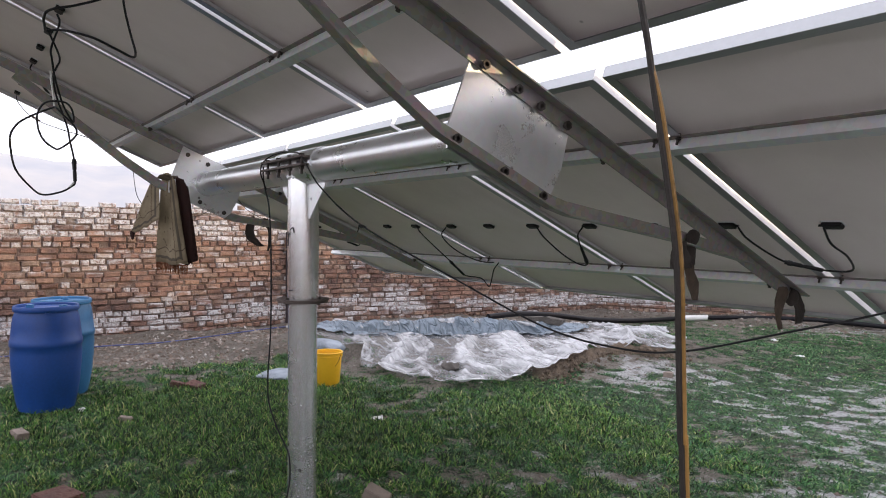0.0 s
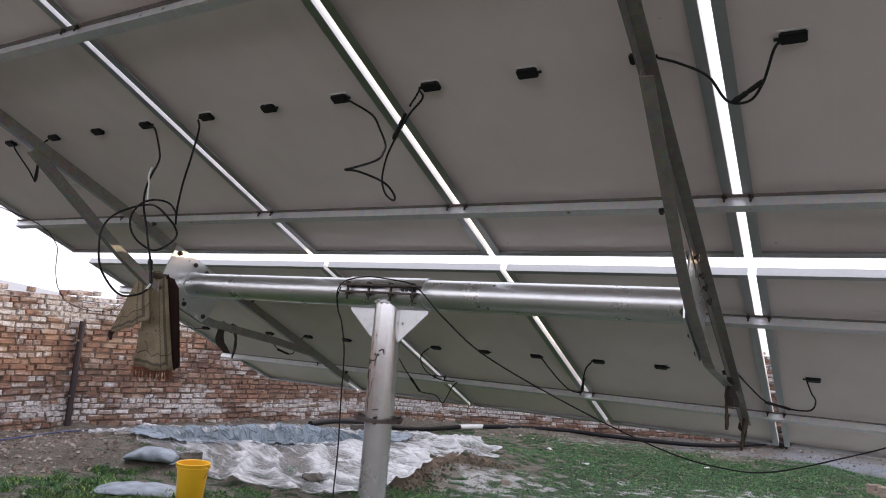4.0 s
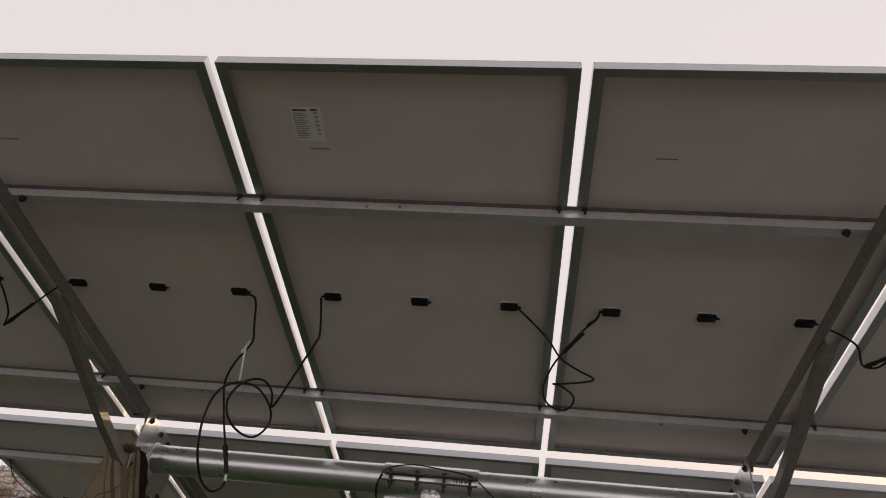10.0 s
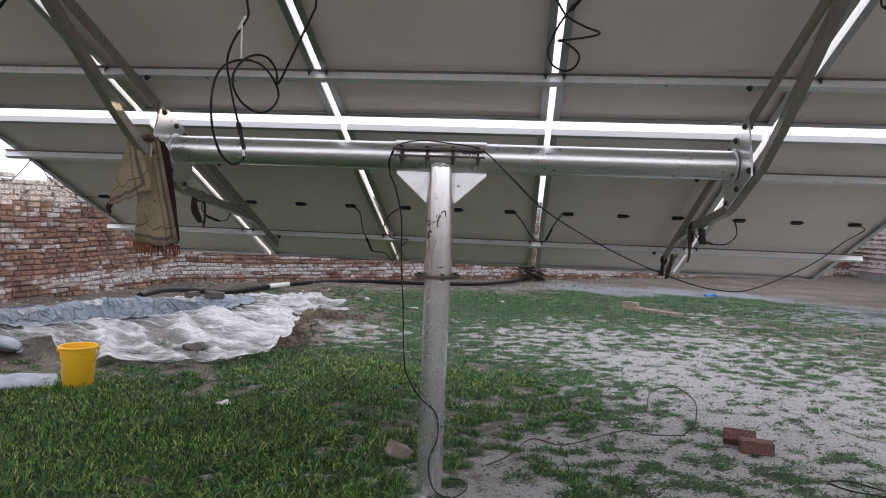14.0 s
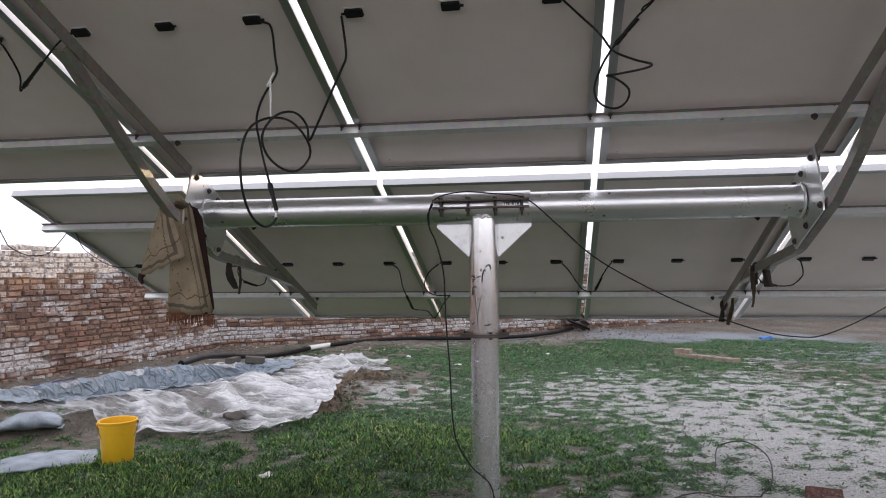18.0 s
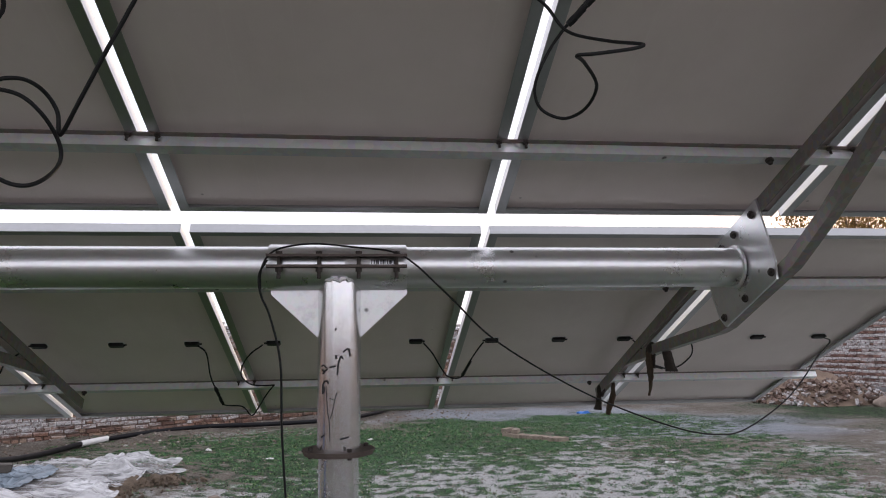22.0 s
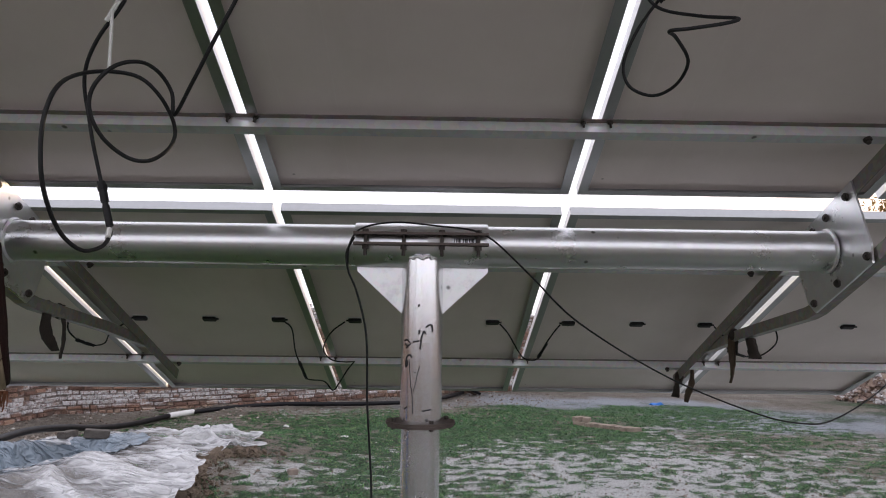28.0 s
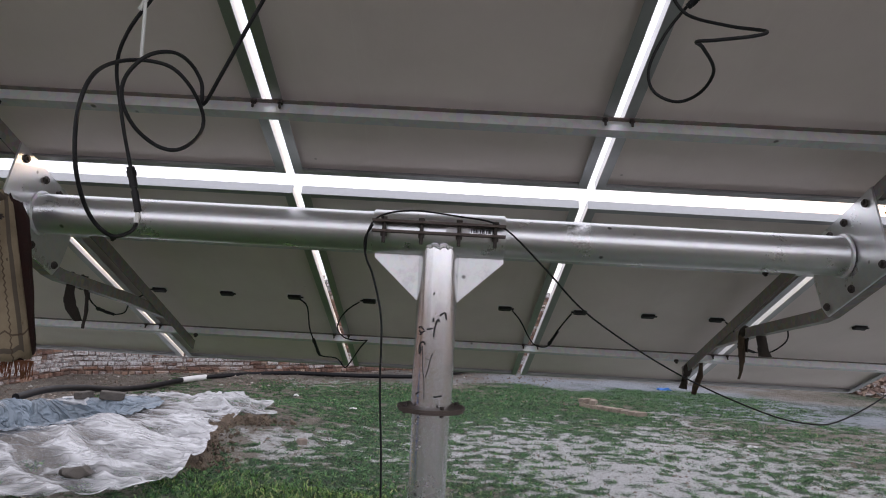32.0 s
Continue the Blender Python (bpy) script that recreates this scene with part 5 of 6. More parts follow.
loose_brick((-4.05, 3.12, gz(-4.05, 3.12) + 0.06), 40, (5, 5), (0.13, 0.08, 0.05), label="muddy brick weighing down the plastic sheet edge", material=MUD)

# ---- pipe, hose, wires on the ground ----
pipe = thing("black_pipe", "long black plastic water pipe with a white coupling", "pipe")
line = [(-4.71, 5.12, 0.365), (-4.72, 5.75, 0.37), (-4.70, 6.5, 0.30), (-4.66, 7.4, 0.17), (-4.62, 8.5, 0.085), (-4.54, 9.55, 0.065), (-4.33, 10.12, 0.065), (-3.7, 11.0, 0.07), (-2.9, 11.5, 0.08), (-1.7, 11.55, 0.09), (-0.5, 12.0, 0.09), (0.25, 12.9, 0.10), (0.75, 14.0, 0.12)]
part("hose", sweep(B(), spline(line, 10), 0.043, 14), PIPE, pipe, smooth=True)
part("coupling", sweep(B(), [(-4.54, 9.58, 0.066), (-4.44, 9.88, 0.066), (-4.32, 10.16, 0.066)], 0.052, 14), WHITE, pipe, "white pipe coupling", True)
bm = B()
bmesh.ops.create_circle(bm, cap_ends=True, segments=16, radius=0.036, matrix=look((-4.71, 5.105, 0.365), (-4.705, 4.7, 0.36)))
part("pipe_mouth", bm, BLACK, pipe)
t = thing("hose", "thin blue hose lying along the brick wall", "hose")
part("tube", sweep(B(), spline([(x, y, gz(x, y) + 0.018) for x, y in ((-6.7, -2.4), (-6.68, -1.1), (-6.78, 0.1), (-6.8, 0.9), (-6.85, 1.6), (-6.9, 2.3), (-7.1, 3.0), (-6.95, 3.7), (-6.8, 4.5), (-6.7, 5.6))], 10), 0.009, 8), plain("blue_hose_plastic", (0.07, 0.09, 0.22), 0.6, 0, 0.4, 3), t, smooth=True)


def ground_wire(label, rows, r, material):
    t = thing("ground_wire", label, "wire", "wires on the ground")
    part("wire", sweep(B(), spline([(x, y, gz(x, y) + h) for x, y, h in rows], 8), r, 6), material, t, smooth=True)


ground_wire("thin black wire loop lying on bare soil", [(1.78, 1.62, 0.005), (1.92, 1.85, 0.05), (2.03, 2.35, 0.09), (1.98, 2.85, 0.07), (1.76, 2.82, 0.03), (1.62, 2.3, 0.006)], 0.0055, CABLE)
ground_wire("thin brown wire lying on bare soil", [(1.78, 1.6, 0.006), (1.52, 1.55, 0.006), (1.3, 1.57, 0.006), (0.84, 1.11, 0.006), (0.6, 1.15, 0.02), (0.44, 0.81, 0.006), (0.3, 0.6, 0.006)], 0.0045, plain("brown_wire", (0.035, 0.025, 0.02), 0.6))
ground_wire("pale wire lying on bare soil", [(3.4, 3.5, 0.006), (3.28, 2.89, 0.02), (3.12, 2.38, 0.006), (3.16, 1.98, 0.006), (3.36, 1.8, 0.006), (3.9, 1.5, 0.006)], 0.006, plain("pale_wire", (0.42, 0.36, 0.29), 0.7))
ground_wire("thin black wire coil lying on bare soil", [(2.95, 0.58, 0.006), (2.76, 0.63, 0.006), (2.54, 0.64, 0.02), (2.45, 0.72, 0.03), (2.61, 0.80, 0.02), (2.81, 0.73, 0.006), (3.0, 0.7, 0.006)], 0.006, CABLE)


# ---- vessels ----
def bucket(at):
    t = thing("bucket", "yellow plastic bucket with wire handle beside the pond", "bucket", at=(at[0], at[1], gz(*at)), turn=35)
    bm = lathe(B(), [(0.0, 0.004), (0.112, 0.004), (0.116, 0.0), (0.121, 0.006), (0.148, 0.345), (0.158, 0.347), (0.160, 0.36), (0.152, 0.366), (0.143, 0.362), (0.116, 0.012), (0.0, 0.010)], 40)
    part("body", bm, YELLOW, t, smooth=True)
    part("rim", lathe(B(), [(0.151, 0.318), (0.1545, 0.320), (0.1545, 0.326), (0.151, 0.328)], 40), YELLOW, t, smooth=True)
    handle = [(0.158 * math.cos(a), -0.02 - 0.15 * math.sin(a) * 0.45, 0.335 - 0.17 * math.sin(a)) for a in np.linspace(0, math.pi, 20)]
    part("handle", sweep(B(), handle, 0.0035, 8), plain("wire_handle", (0.35, 0.2, 0.05), 0.5, 0.4), t, "thin bent wire handle", True)
    for sx in (-1, 1):
        part("lug", cyl(B(), (sx * 0.145, 0, 0.335), (sx * 0.167, 0, 0.335), 0.014, sides=10), YELLOW, t)


bucket((-3.35, 1.80))


def drum(at, material, label, turn):
    t = thing("drum", label, "drum", "blue drums", at=(at[0], at[1], gz(*at) - 0.005), turn=turn)
    prof = [(0.0, 0.0), (0.20, 0.0), (0.225, 0.012), (0.245, 0.10), (0.268, 0.25), (0.282, 0.42), (0.286, 0.52), (0.284, 0.58), (0.292, 0.59), (0.292, 0.635), (0.284, 0.645), (0.275, 0.76), (0.262, 0.85), (0.250, 0.885), (0.246, 0.90)]
    part("body", lathe(B(), prof, 48), material, t, smooth=True)
    part("rim", lathe(B(), [(0.246, 0.895), (0.262, 0.897), (0.266, 0.91), (0.266, 0.935), (0.258, 0.945), (0.246, 0.94), (0.244, 0.915)], 48), material, t, "thick rolled drum rim", True)
    part("lid", lathe(B(), [(0.245, 0.915), (0.235, 0.912), (0.22, 0.922), (0.20, 0.922), (0.19, 0.914), (0.0, 0.916)], 48), material, t, "recessed drum lid", True)
    for a in (0.6, 3.74):
        part("bung", cyl(B(), (0.15 * math.cos(a), 0.15 * math.sin(a), 0.91), (0.15 * math.cos(a), 0.15 * math.sin(a), 0.945), 0.033, sides=16), BLUE_LT, t)


drum((-3.93, -0.72), BLUE, "dark blue plastic drum standing on the grass", 20)
drum((-4.50, -0.53), BLUE_LT, "faded lighter blue plastic drum behind another drum", 130)
t = thing("white_cap", "small white plastic cap on the grass beside the drum", "cap", at=(-3.62, -0.48, gz(-3.62, -0.48)))
part("cap", lathe(B(), [(0.0, 0.035), (0.026, 0.035), (0.03, 0.028), (0.03, 0.0)], 16), WHITE, t, smooth=True)


def sack(name, label, at, turn, size, material, seed, bend=0.0):
    """A slumped, part-empty sack with sewn ends."""
    lx, ly, lz = size
    t = thing(name, label, "sack", "sacks by the pond", at=(at[0], at[1], gz(*at)), turn=turn)
    n, k = 28, 16
    rows = []
    for i in range(n + 1):
        u = i / n
        full = (math.sin(math.pi * (0.06 + 0.88 * u))) ** 0.55
        ring = []
        for j in range(k):
            a = math.tau * j / k
            y, z = ly / 2 * math.cos(a) * (0.75 + 0.25 * full), lz * (0.5 + 0.5 * math.sin(a)) * full
            p = Vector((lx * (u - 0.5), y, z))
            p += 0.02 * noise.noise_vector(p * 9 + Vector((seed, 0, 0)))
            p.z = max(0.0, p.z + bend * (2 * u - 1) ** 2)
            ring.append(p)
        rows.append(ring)
    verts = [v for r in rows for v in r]
    faces = [(i * k + j, i * k + (j + 1) % k, (i + 1) * k + (j + 1) % k, (i + 1) * k + j) for i in range(n) for j in range(k)]
    faces += [tuple(range(k))[::-1], tuple(n * k + j for j in range(k))]
    soup("bag", verts, faces, material, t, True)
    for e in (-1, 1):
        bm = box(B(), (e * lx * 0.5 - 0.02, -ly * 0.4, 0.004 + bend), (e * lx * 0.5 + 0.02, ly * 0.4, 0.012 + bend))
        part("seam", bm, material, t)


SACK_PRINT = plain("grey_printed_sack", (0.27, 0.31, 0.355), 0.7, 0, 0.5, 7, 0.5, 0.01)
sack("cement_sack", "flat empty grey-blue woven sack lying on the grass", (-3.93, 1.66), 38, (0.80, 0.52, 0.075), SACK_PRINT, 3)
sack("cement_sack", "grey and white cement sack lying against the mound", (-4.70, 2.40), 30, (0.54, 0.36, 0.16), SACK_PRINT, 8)

# leaning wooden lath near the start of the way
t = thing("wooden_lath", "thin wooden lath with its shaded edge put in dark", "pole")
line = spline([(2.72, -0.69, -0.02), (2.75, -0.775, 0.70), (2.776, -0.853, 1.367), (2.778, -0.862, 1.43), (2.781, -0.872, 1.526), (2.784, -0.880, 1.585), (2.784, -0.888, 1.634), (2.781, -0.91, 1.737), (2.777, -0.935, 1.835), (2.770, -1.03, 2.2), (2.765, -1.12, 2.60)], 8)
across = Vector((0.0016, 0.0013, 0.0))
part("stick", sweep(B(), [p + across * (1 - 1.2 * smooth(1.73, 1.80, p.z)) for p in line], 0.0024, 8), plain("ochre_lath_wood", (0.24, 0.13, 0.035), 0.4, 0, 0.6, 6, 0.4), t)
# shade on one face of the lath, put in as a second dark rod
part("bark", sweep(B(), [p - across * (1 - 1.1 * smooth(1.74, 1.80, p.z)) for p in line], 0.0031, 8), plain("shaded_lath_face", (0.022, 0.017, 0.014), 0.6, 0, 0.6, 8, 0.5), t, "nearly black strip for the shaded face")

t = thing("blue_scrap", "small bright blue plastic scrap on the far soil", "scrap", at=(5.0, 12.75, gz(5.0, 12.75)))
bm = B()
bmesh.ops.create_icosphere(bm, subdivisions=3, radius=0.13, matrix=Matrix.Diagonal((1.3, 0.6, 0.45, 1)))
for v in bm.verts:
    v.co += 0.05 * noise.noise_vector(v.co * 9)
part("crumpled_bag", bm, plain("bright_blue_plastic", (0.02, 0.16, 0.55), 0.4), t, smooth=True)
for i, (x, y) in enumerate(((-1.9, 1.55), (-2.35, 8.9), (-1.2, 7.4), (0.2, 9.6), (4.2, 6.6))):
    t = thing("litter", "crumpled scrap of white plastic on the ground", "litter", "white litter", at=(x, y, gz(x, y)))
    bm = B()
    bmesh.ops.create_icosphere(bm, subdivisions=2, radius=0.05, matrix=Matrix.Diagonal((1.2, 0.9, 0.4, 1)))
    for v in bm.verts:
        v.co += 0.03 * noise.noise_vector(v.co * 22 + Vector((i, 0, 0)))
    part("scrap", bm, WHITE, t)


# ---- far side of the yard ----
def heap(name, label, cx, cy, rx, ry, h, count, seed, material, low):
    """A mound of soil with broken bricks tipped over it."""
    rng = random.Random(seed)
    t = thing(name, label, "rubble heap", "rubble heaps", at=(cx, cy, 0))
    n = 26
    verts, faces = [], []
    for j in range(n + 1):
        for i in range(n + 1):
            x, y = (2 * i / n - 1) * rx * 1.25, (2 * j / n - 1) * ry * 1.25
            d = math.hypot(x / rx, y / ry)
            verts.append((x, y, h * max(0, 1 - d) ** 0.9 * (1 + 0.35 * fbm(x, y, 1.4, seed)) - 0.06 + gz(cx + x, cy + y)))
    faces = [(j * (n + 1) + i, j * (n + 1) + i + 1, (j + 1) * (n + 1) + i + 1, (j + 1) * (n + 1) + i) for j in range(n) for i in range(n)]
    soup("soil", verts, faces, SOIL, t, True)
    v2, f2 = [], []
    for k in range(count):
        a, d = rng.uniform(0, math.tau), rng.uniform(low, 1.05)
        x, y = rx * d * math.cos(a), ry * d * math.sin(a)
        z = h * max(0, 1 - d) ** 0.9 + 0.02 + rng.uniform(0, 0.05)
        m = pose(x, y, z, rng.uniform(-60, 60), rng.uniform(-60, 60), rng.uniform(0, 360))
        sx, sy, sz = rng.uniform(0.03, 0.085), rng.uniform(0.025, 0.05), rng.uniform(0.02, 0.034)
        o = len(v2)
        v2 += [m @ Vector((p * sx, q * sy, r * sz)) for p in (-1, 1) for q in (-1, 1) for r in (-1, 1)]
        f2 += [tuple(o + i for i in q) for q in ((0, 1, 3, 2), (4, 6, 7, 5), (0, 4, 5, 1), (2, 3, 7, 6), (0, 2, 6, 4), (1, 5, 7, 3))]
    tagged(soup("broken_bricks", v2, f2, material, t), "broken bricks and rubble", kind="stuff")


heap("rubble_heap", "heap of brown soil edged with broken whitened bricks", 11.7, 14.1, 1.7, 1.2, 1.05, 620, 5, RUBBLE, 0.5)
heap("rubble_heap", "low heap of broken bricks and stones by the wall", 14.6, 8.6, 1.5, 1.1, 0.6, 760, 6, RUBBLE, 0.1)

frame_t = thing("metal_frame", "weathered open metal table frame standing near the wall", "frame", at=(13.45, 10.0, 0), turn=-22)
GREY_STEEL = plain("weathered_grey_steel", (0.17, 0.155, 0.14), 0.6, 0.4, 0.3, 6)
for x in (-0.52, 0.52):
    for y in (-0.3, 0.3):
        part("leg", box(B(), (x - 0.025, y - 0.025, -0.05), (x + 0.025, y + 0.025, 0.80)), GREY_STEEL, frame_t)
for z in (0.78, 0.12):
    for y in (-0.3, 0.3):
        part("rail", box(B(), (-0.55, y - 0.022, z - 0.03), (0.55, y + 0.022, z + 0.028)), GREY_STEEL, frame_t)
    for x in (-0.52, 0.0, 0.52):
        part("cross_rail", box(B(), (x - 0.02, -0.28, z - 0.026), (x + 0.02, 0.28, z + 0.024)), GREY_STEEL, frame_t)
part("shelf_board", box(B(), (-0.5, -0.27, 0.15), (0.2, 0.27, 0.175)), WOOD, frame_t, "old shelf board")
rng = random.Random(12)
for i in range(7):
    y0 = 11.2 + 0.28 * i
    x0 = 13.55 - 0.276 * (y0 - 11) - rng.uniform(0.1, 0.5)
    t = thing("scrap_pole", "old grey pole lying along the wall foot", "pole", "poles along the wall")
    a = Vector((x0, y0 - 0.9, gz(x0, y0) + 0.05 + 0.05 * (i % 3)))
    b = Vector((x0 - 0.5 + rng.uniform(-0.2, 0.2), y0 + 1.6, gz(x0, y0) + 0.06 + 0.07 * (i % 2)))
    part("pole", sweep(B(), [a, a.lerp(b, 0.5) + Vector((0, 0, 0.02)), b], rng.uniform(0.03, 0.055), 8), (GREY_STEEL, WOOD, BARK)[i % 3], t, smooth=True)
t = thing("rock", "pale grey boulder lying before the far wall", "rock", at=(12.2, 12.6, 0))
bm = B()
bmesh.ops.create_icosphere(bm, subdivisions=3, radius=0.2, matrix=Matrix.Translation((0, 0, 0.08)) @ Matrix.Diagonal((1.3, 0.8, 0.7, 1)))
for v in bm.verts:
    v.co += 0.06 * noise.noise_vector(v.co * 5)
part("boulder", bm, STONE, t)
t = thing("junk_pile", "dark heap of scrap where the pipe ends", "junk", at=(0.9, 14.05, 0))
for i in range(9):
    bm = B()
    box(bm, (-0.3, -0.05, -0.02), (0.3, 0.05, 0.03), pose(rng.uniform(-0.4, 0.4), rng.uniform(-0.2, 0.2), 0.18 + 0.03 * i, rng.uniform(-20, 20), rng.uniform(-25, 25), rng.uniform(0, 180)))
    part("plank", bm, (BARK, BLACK, GREY_STEEL)[i % 3], t)

# dark rod and clips added for the shaded recess at the west wall's bend
t = thing("downpipe", "dark upright rod put in for a shaded recess of the brick wall", "pipe", at=(-7.56, 3.15, 0))
part("pipe", cyl(B(), (0, 0, -0.1), (0, 0, 1.6), 0.042, sides=16), plain("recess_shade_dark", (0.035, 0.024, 0.028), 0.7, 0.1, 0.4, 8), t, smooth=True)
for z in (0.5, 1.3):
    part("clip", box(B(), (-0.075, -0.075, z), (0.03, 0.075, z + 0.03)), RUST, t)


# ---- trees beyond the walls, the hazy hill ----
def leaf_material(name, a, b):
    """Thin leaves: half of the light passes through."""
    m = Nodes(name)
    rnd = m.n("NewGeometry").outputs["Random Per Island"]
    col = m.ramp(rnd, (0.0, a), (1.0, b))
    m.set(col, 0.7, 0)
    thin = m.n("BsdfTranslucent")
    m.link(col, thin.inputs["Color"])
    blend = m.n("MixShader")
    blend.inputs[0].default_value = 0.5
    m.link(m.b.outputs[0], blend.inputs[1])
    m.link(thin.outputs[0], blend.inputs[2])
    m.link(blend.outputs[0], m.t.nodes["Material Output"].inputs[0])
    return m.m


LEAF_GREEN = leaf_material("dark_green_leaf", (0.05, 0.07, 0.02), (0.13, 0.15, 0.05))
LEAF_PALE = leaf_material("yellow_green_leaf", (0.20, 0.22, 0.06), (0.38, 0.36, 0.13))
LEAF_BROWN = leaf_material("olive_brown_leaf", (0.16, 0.10, 0.03), (0.36, 0.23, 0.08))


def tree(label, at, height, spread, leaves, material, seed, stems=1, bare=0.3, leaf=0.12, group="trees beyond the wall"):
    """Tapered trunk and limbs with twigs, and a loose crown of small leaves with gaps."""
    rng = random.Random(seed)
    t = thing("tree", label, "tree", group, at=(*at, -0.1))
    wood, tips = B(), []

    def limb(p, way, length, r, level):
        pts = [p]
        for k in range(4):
            way = (way + Vector((rng.uniform(-0.22, 0.22), rng.uniform(-0.22, 0.22), rng.uniform(-0.05, 0.16)))).normalized()
            pts.append(pts[-1] + way * length / 4)
        sweep(wood, pts, r, 7 if level < 2 else 4, r * 0.55)
        if level >= 2:
            tips.extend(pts[2:])
        if level < 3:
            kids = 5 if level == 0 else 4
            for k in range(kids):
                base = pts[2 + k % 3] if level else pts[1 + min(3, 1 + k % 3)]
                out = Vector((rng.uniform(-1, 1), rng.uniform(-1, 1), rng.uniform(0.15, 0.9))).normalized()
                limb(base, (way * 0.45 + out * spread).normalized(), length * rng.uniform(0.45, 0.65), r * (0.36 if level == 0 else 0.5), level + 1)

    for s in range(stems):
        a = rng.uniform(0, math.tau)
        start = Vector((0.5 * s * math.cos(a), 0.5 * s * math.sin(a), 0))
        limb(start, Vector((rng.uniform(-0.12, 0.12), rng.uniform(-0.12, 0.12), 1)).normalized(), height * 0.55, 0.0105 * height, 0)
    part("trunk", wood, BARK, t, smooth=True)
    verts, faces = [], []
    clumps = [p for p in tips if rng.random() > bare]
    for k in range(leaves):
        c = clumps[rng.randrange(len(clumps))]
        p = c + Vector((rng.gauss(0, 0.22), rng.gauss(0, 0.22), rng.gauss(0, 0.17))) * (height / 6)
        m = Matrix.Translation(p) @ Euler((rng.uniform(0, 6.3), rng.uniform(0, 6.3), rng.uniform(0, 6.3))).to_matrix().to_4x4()
        sz = leaf * rng.uniform(0.6, 1.3)
        o = len(verts)
        verts += [m @ Vector(v) for v in ((-sz, 0, 0), (0, -sz * 0.42, 0.02), (sz, 0, 0), (0, sz * 0.42, 0.02))]
        faces.append((o, o + 1, o + 2, o + 3))
    soup("crown", verts, faces, material, t)


tree("tall thin-stemmed tree with loose dark foliage behind the wall", (17.2, 14.4), 9.0, 0.6, 6500, LEAF_GREEN, 1, 2, 0.3, 0.065)
tree("tall tree with loose olive foliage behind the wall", (14.9, 17.6), 7.5, 0.7, 6500, LEAF_BROWN, 21, 2, 0.25, 0.065)
tree("tall tree with grey-green foliage behind the wall", (21.2, 9.0), 10.5, 0.8, 10500, LEAF_GREEN, 7, 3, 0.2, 0.075)
tree("low bush with olive foliage behind the wall", (16.2, 17.6), 3.6, 1.0, 3400, LEAF_BROWN, 2, 2, 0.2, 0.06)
for i, (x, y, h, n) in enumerate(((17.6, 15.4, 3.5, 2600), (18.0, 14.0, 4.3, 4200), (18.6, 12.9, 4.5, 4200), (19.2, 11.9, 4.2, 3800), (20.2, 11.0, 4.6, 4400), (21.0, 9.4, 4.6, 3600), (22.0, 7.6, 4.6, 3000), (22.6, 5.4, 4.8, 2600))):
    tree("bushy tree with backlit brown foliage behind the wall", (x, y), h, 1.1, n, LEAF_BROWN, 40 + i, 3, 0.2, 0.055)
tree("small yellow-green bush just above the brick wall", (-9.4, 3.3), 1.75, 1.2, 2400, LEAF_PALE, 10, 3, 0.1, 0.05)


def hill():
    """A long pale ridge far off beyond the west wall."""
    verts, faces, n, k = [], [], 120, 10
    for i in range(n + 1):
        a = radians(38 + 110 * i / n)
        h = 212 * smooth(42, 92, math.degrees(a)) * (1 + 0.16 * fbm(a * 3, 0, 2.0, 3)) * (0.55 + 0.45 * smooth(150, 110, math.degrees(a)))
        for j in range(k + 1):
            v = j / k
            d = 1500 + 700 * v
            z = h * math.sin(v * math.pi / 2) * (1 + 0.2 * fbm(a * 9, v * 3, 1.5, 6) * (1 - v)) - 4 * (1 - v)
            verts.append((-d * math.sin(a), d * math.cos(a), z))
    faces = [(i * (k + 1) + j, i * (k + 1) + j + 1, (i + 1) * (k + 1) + j + 1, (i + 1) * (k + 1) + j) for i in range(n) for j in range(k)]
    m = Nodes("hill_haze_in_colour")
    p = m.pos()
    # distance haze painted into the pale colour and a weak glow
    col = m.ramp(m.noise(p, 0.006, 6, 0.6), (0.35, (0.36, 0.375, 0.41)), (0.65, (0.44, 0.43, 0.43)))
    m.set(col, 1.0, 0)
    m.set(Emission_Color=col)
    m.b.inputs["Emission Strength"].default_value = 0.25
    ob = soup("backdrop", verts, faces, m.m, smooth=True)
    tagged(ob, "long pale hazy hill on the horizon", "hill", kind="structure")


hill()


# ---- turf: blades and weeds ----
def blade(rng, bag, x, y, h, lean, w):
    """One bent leaf blade, added to the bag of vertices and faces."""
    verts, faces = bag
    a, b = rng.uniform(0, math.tau), rng.uniform(0, math.tau)
    dx, dy = w * math.cos(a), w * math.sin(a)
    lx, ly = lean * math.cos(b), lean * math.sin(b)
    z = gz(x, y) - 0.004
    o = len(verts)
    verts.extend([(x - dx, y - dy, z), (x + dx, y + dy, z), (x + lx * 0.5 + dx, y + ly * 0.5 + dy, z + h * 0.8), (x + lx * 0.5 - dx, y + ly * 0.5 - dy, z + h * 0.8), (x + lx, y + ly, z + h)])
    faces.extend([(o, o + 1, o + 2, o + 3), (o + 3, o + 2, o + 4)])


def blade_material(name, *stops):
    m = Nodes(name)
    rnd = m.n("NewGeometry").outputs["Random Per Island"]
    col = m.ramp(rnd, *stops)
    col = m.mix(m.grey(m.noise(m.pos(), 1.6, 6, 0.7), 0.46, 0.64, 0, 0.38), col, stops[1][1])
    m.set(col, 0.6, 0)
    return m.m


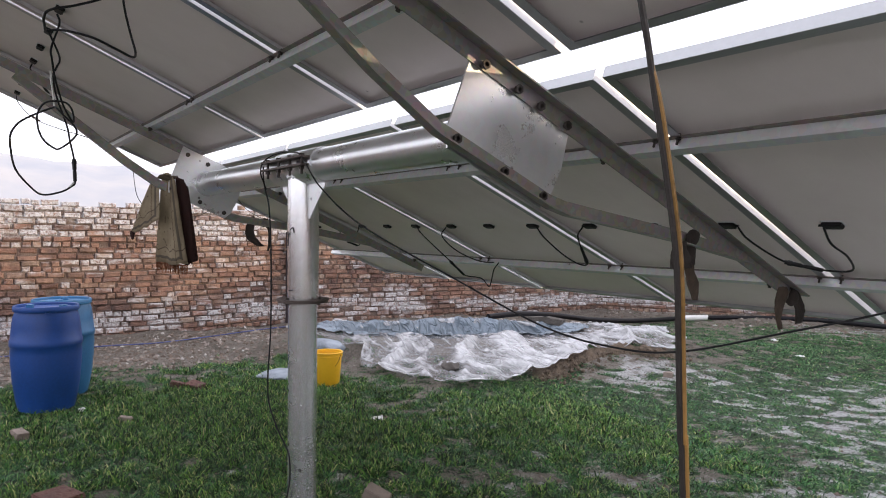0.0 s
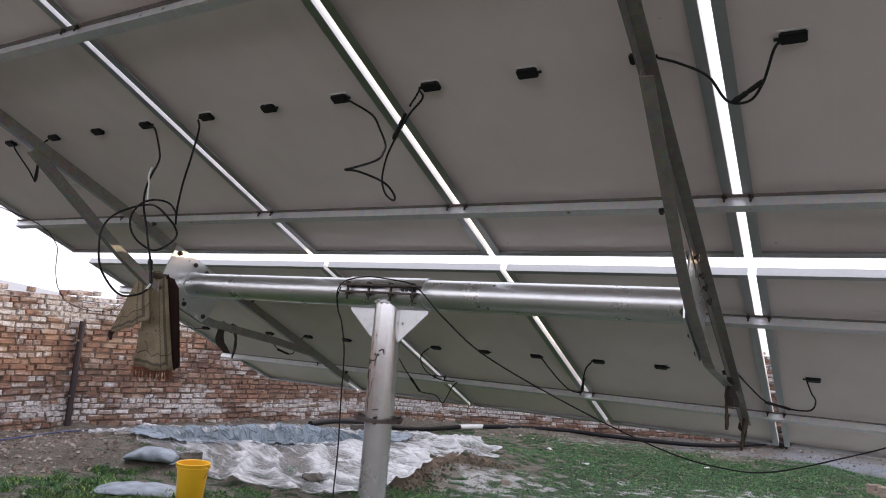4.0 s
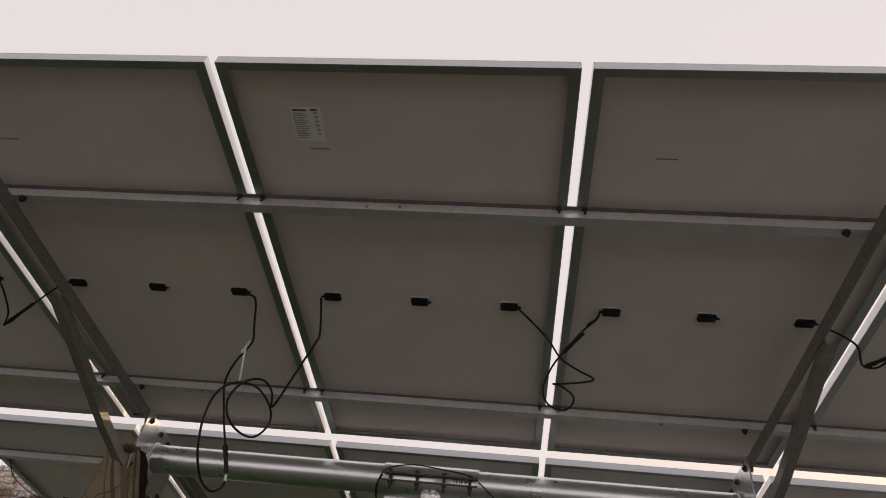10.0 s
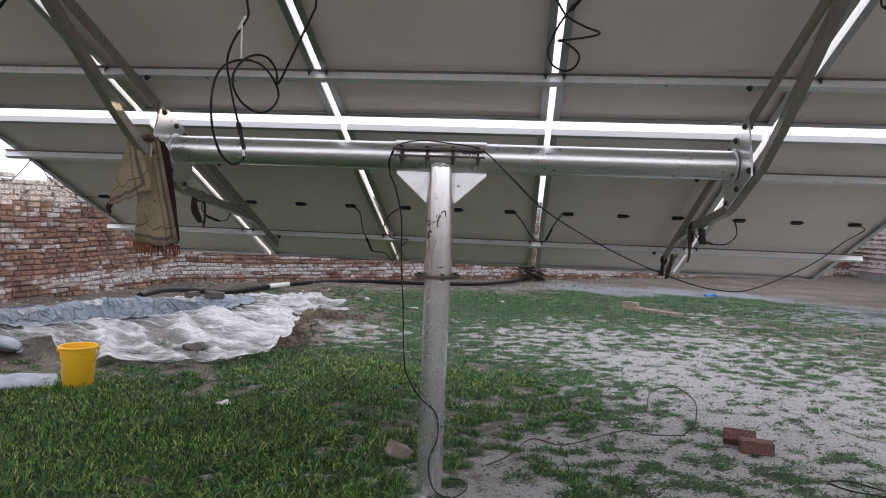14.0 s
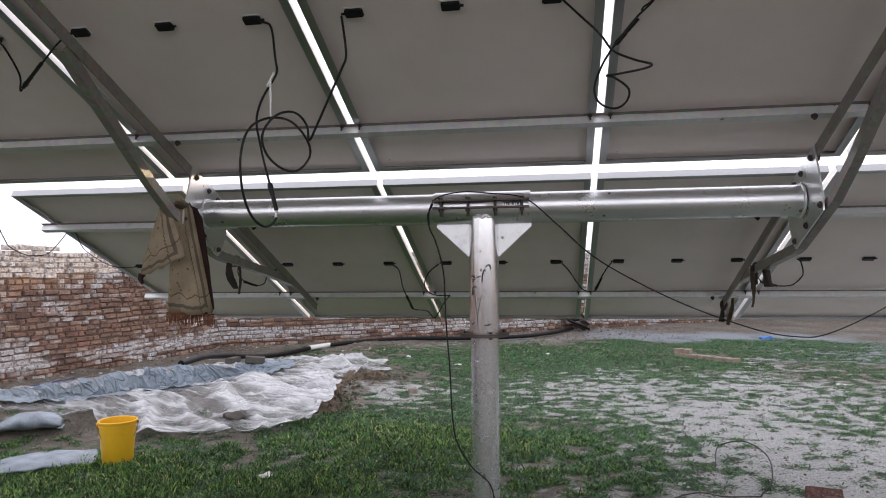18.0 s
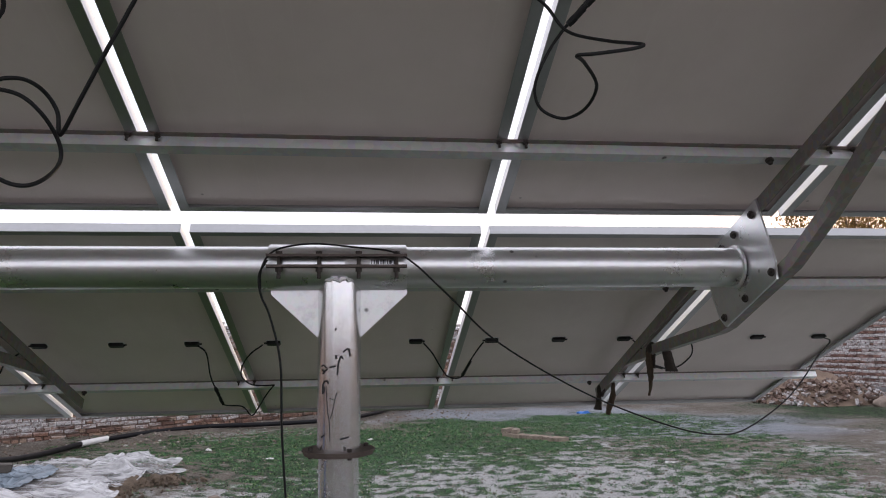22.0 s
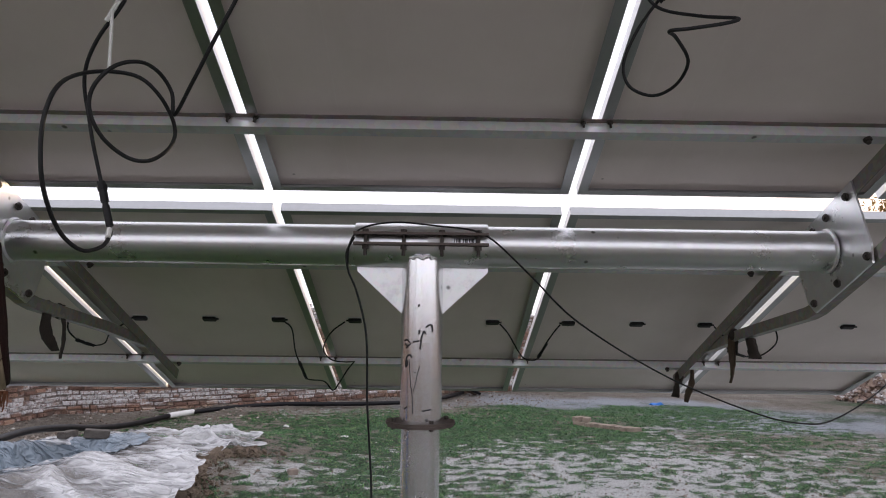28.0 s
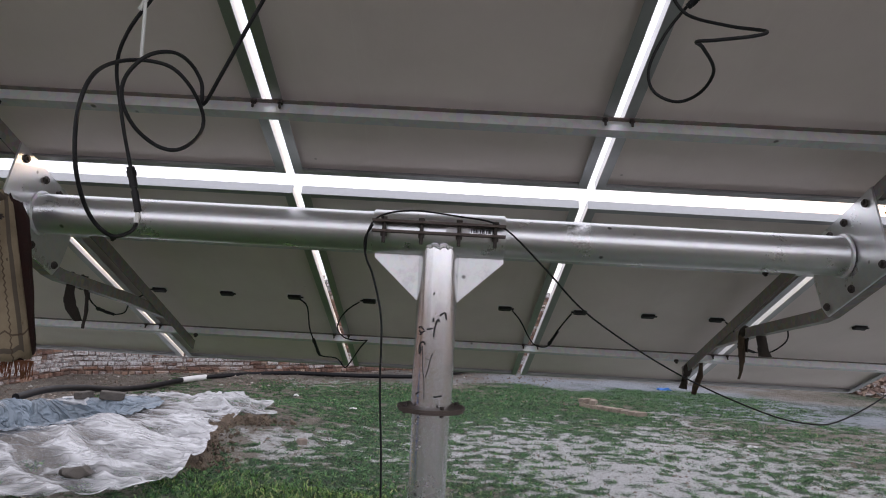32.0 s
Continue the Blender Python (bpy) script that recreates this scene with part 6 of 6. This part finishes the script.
def turf():
    """Low creeping turf in small tufts on the bare soil, taller matted weeds where the ground is lush."""
    rng = random.Random(77)
    low, high = ([], []), ([], [])

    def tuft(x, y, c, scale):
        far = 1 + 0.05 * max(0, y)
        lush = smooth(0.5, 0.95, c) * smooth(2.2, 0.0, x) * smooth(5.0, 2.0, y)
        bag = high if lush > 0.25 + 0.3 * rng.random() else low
        size = rng.choice((0.6, 0.8, 1.0, 1.0, 1.3, 1.6))
        for _ in range(4 + int(5 * rng.random())):
            h = rng.uniform(0.008, 0.022) + lush * rng.uniform(0.0, 0.027)
            broad = 1.7 if rng.random() < 0.25 else 1.0
            blade(rng, bag, x + rng.gauss(0, 0.022 * far), y + rng.gauss(0, 0.022 * far), h * scale * size / broad, rng.uniform(0.02, 0.075), rng.uniform(0.0011, 0.0024) * far * broad * size)

    for _ in range(150000):
        x = rng.uniform(-6.4, 7.0)
        y = -1.8 + 14.5 * rng.random() ** 1.3
        c = cover_at(x, y)
        if rng.random() < smooth(0.40, 0.60, c) and math.hypot(x, y) > 0.12:
            tuft(x, y, c, 1.0)
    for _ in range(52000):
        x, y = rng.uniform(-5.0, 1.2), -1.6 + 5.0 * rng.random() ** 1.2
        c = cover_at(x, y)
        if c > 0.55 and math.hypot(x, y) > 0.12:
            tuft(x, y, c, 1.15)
    for _ in range(1500):
        x, y = rng.uniform(-4.8, 1.0), rng.uniform(-1.4, 3.2)
        if cover_at(x, y) > 0.5:
            for _ in range(3):
                blade(rng, low, x + rng.gauss(0, 0.01), y + rng.gauss(0, 0.01), rng.uniform(0.05, 0.09), rng.uniform(0.01, 0.07), 0.0014)
    # darkest blades painted nearly black for the shade inside the tufts
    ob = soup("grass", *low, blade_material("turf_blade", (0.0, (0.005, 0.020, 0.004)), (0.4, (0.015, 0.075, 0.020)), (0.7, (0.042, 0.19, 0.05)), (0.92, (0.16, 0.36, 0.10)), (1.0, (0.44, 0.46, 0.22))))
    tagged(ob, "short patchy green turf on bare soil", "grass", kind="stuff")
    # near-black leaves carry the shade of the gaps among the weeds
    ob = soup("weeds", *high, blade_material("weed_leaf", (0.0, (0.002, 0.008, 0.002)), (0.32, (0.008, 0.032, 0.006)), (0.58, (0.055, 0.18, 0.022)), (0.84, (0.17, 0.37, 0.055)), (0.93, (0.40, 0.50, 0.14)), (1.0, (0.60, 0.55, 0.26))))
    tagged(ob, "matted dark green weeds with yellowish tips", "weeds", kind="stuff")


def clods():
    """Crumbs of earth and grit lying on the bare soil."""
    rng = random.Random(91)
    verts, faces = [], []
    while len(faces) < 8 * 19000:
        if len(faces) < 8 * 2400:
            x, y = -7.35 + 2.3 * rng.random() ** 1.4, rng.uniform(-3.0, 3.2)
        elif len(faces) < 8 * 4000:
            x = rng.uniform(-4.5, 4.0)
            y = 9.4 + 0.668 * (x + 6.5) - 3.0 * rng.random() ** 1.5
        else:
            x, y = rng.uniform(-7.2, 6.5), -1.5 + 12.5 * rng.random() ** 1.5
            if rng.random() < cover_at(x, y) - 0.1:
                continue
        r = 0.005 + 0.016 * rng.random() ** 3
        if x < -5 or (y > 9.5 and x < 3):
            r *= 1.7
        z = gz(x, y) + r * 0.2
        a = rng.uniform(0, 1.5)
        k = [r * rng.uniform(0.7, 1.3) for _ in range(6)]
        o = len(verts)
        verts.extend([(x + k[0] * math.cos(a), y + k[0] * math.sin(a), z), (x - k[1] * math.sin(a), y + k[1] * math.cos(a), z), (x - k[2] * math.cos(a), y - k[2] * math.sin(a), z), (x + k[3] * math.sin(a), y - k[3] * math.cos(a), z), (x, y, z + k[4] * 0.8), (x, y, z - k[5] * 0.6)])
        for i in range(4):
            j = (i + 1) % 4
            faces.extend([(o + i, o + j, o + 4), (o + j, o + i, o + 5)])
    m = Nodes("earth_crumb")
    rnd = m.n("NewGeometry").outputs["Random Per Island"]
    m.set(m.ramp(rnd, (0.0, (0.12, 0.09, 0.07)), (0.6, (0.24, 0.19, 0.155)), (0.95, (0.36, 0.32, 0.28)), (1.0, (0.55, 0.53, 0.5))), 0.95, 0)
    ob = soup("gravel", verts, faces, m.m)
    tagged(ob, "crumbs of dry earth and grit on bare soil", "gravel", kind="stuff")


clods()
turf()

# ---- brickwork of the walls ----
core, m, length = wall_core("wall_west", WEST_A, WEST_B, 2.03, "old red brick boundary wall whitened with salt")
lay_bricks(core, m, length, 2.03, 8.5, length, (14.6, 16.6, 9, 26), BRICK, BRICK_J, 1)
core, m, length = wall_core("wall_west_far", WEST_B, CORNER, 1.97, "old red brick boundary wall beside the pond")
lay_bricks(core, m, length, 1.97, 0, length, (2.2, 4.2, 4, 18), BRICK, BRICK_J, 2)
core, m, length = wall_core("wall_north", CORNER, NE, 2.1, "red brick boundary wall behind the panels")
lay_bricks(core, m, length, 2.1, 0, length, (0.2, 4.6, 4, 9), BRICK, BRICK_J, 3)
core, m, length = wall_core("wall_east", NE, SE, 2.4, "brick boundary wall heavily whitened with salt", MORTAR_W)
lay_bricks(core, m, length, 2.4, 0, 19, (7.8, 12.0, 9, 26), BRICK_W, BRICK_WJ, 4, [(8.9, 9.3), (15.6, 16.0)])
bm = box(B(), (0.5, -0.06, 0.2), (18.0, 0.01, 0.35 + 0.26), m)
part("plinth", bm, plain("grey_cement_render", (0.22, 0.22, 0.225), 0.9, 0, 0.3, 3, 0.5, 0.01), core, "grey cement plinth")
core, m, length = wall_core("wall_south", SE, SW, 2.2, "plain boundary wall closing the yard")
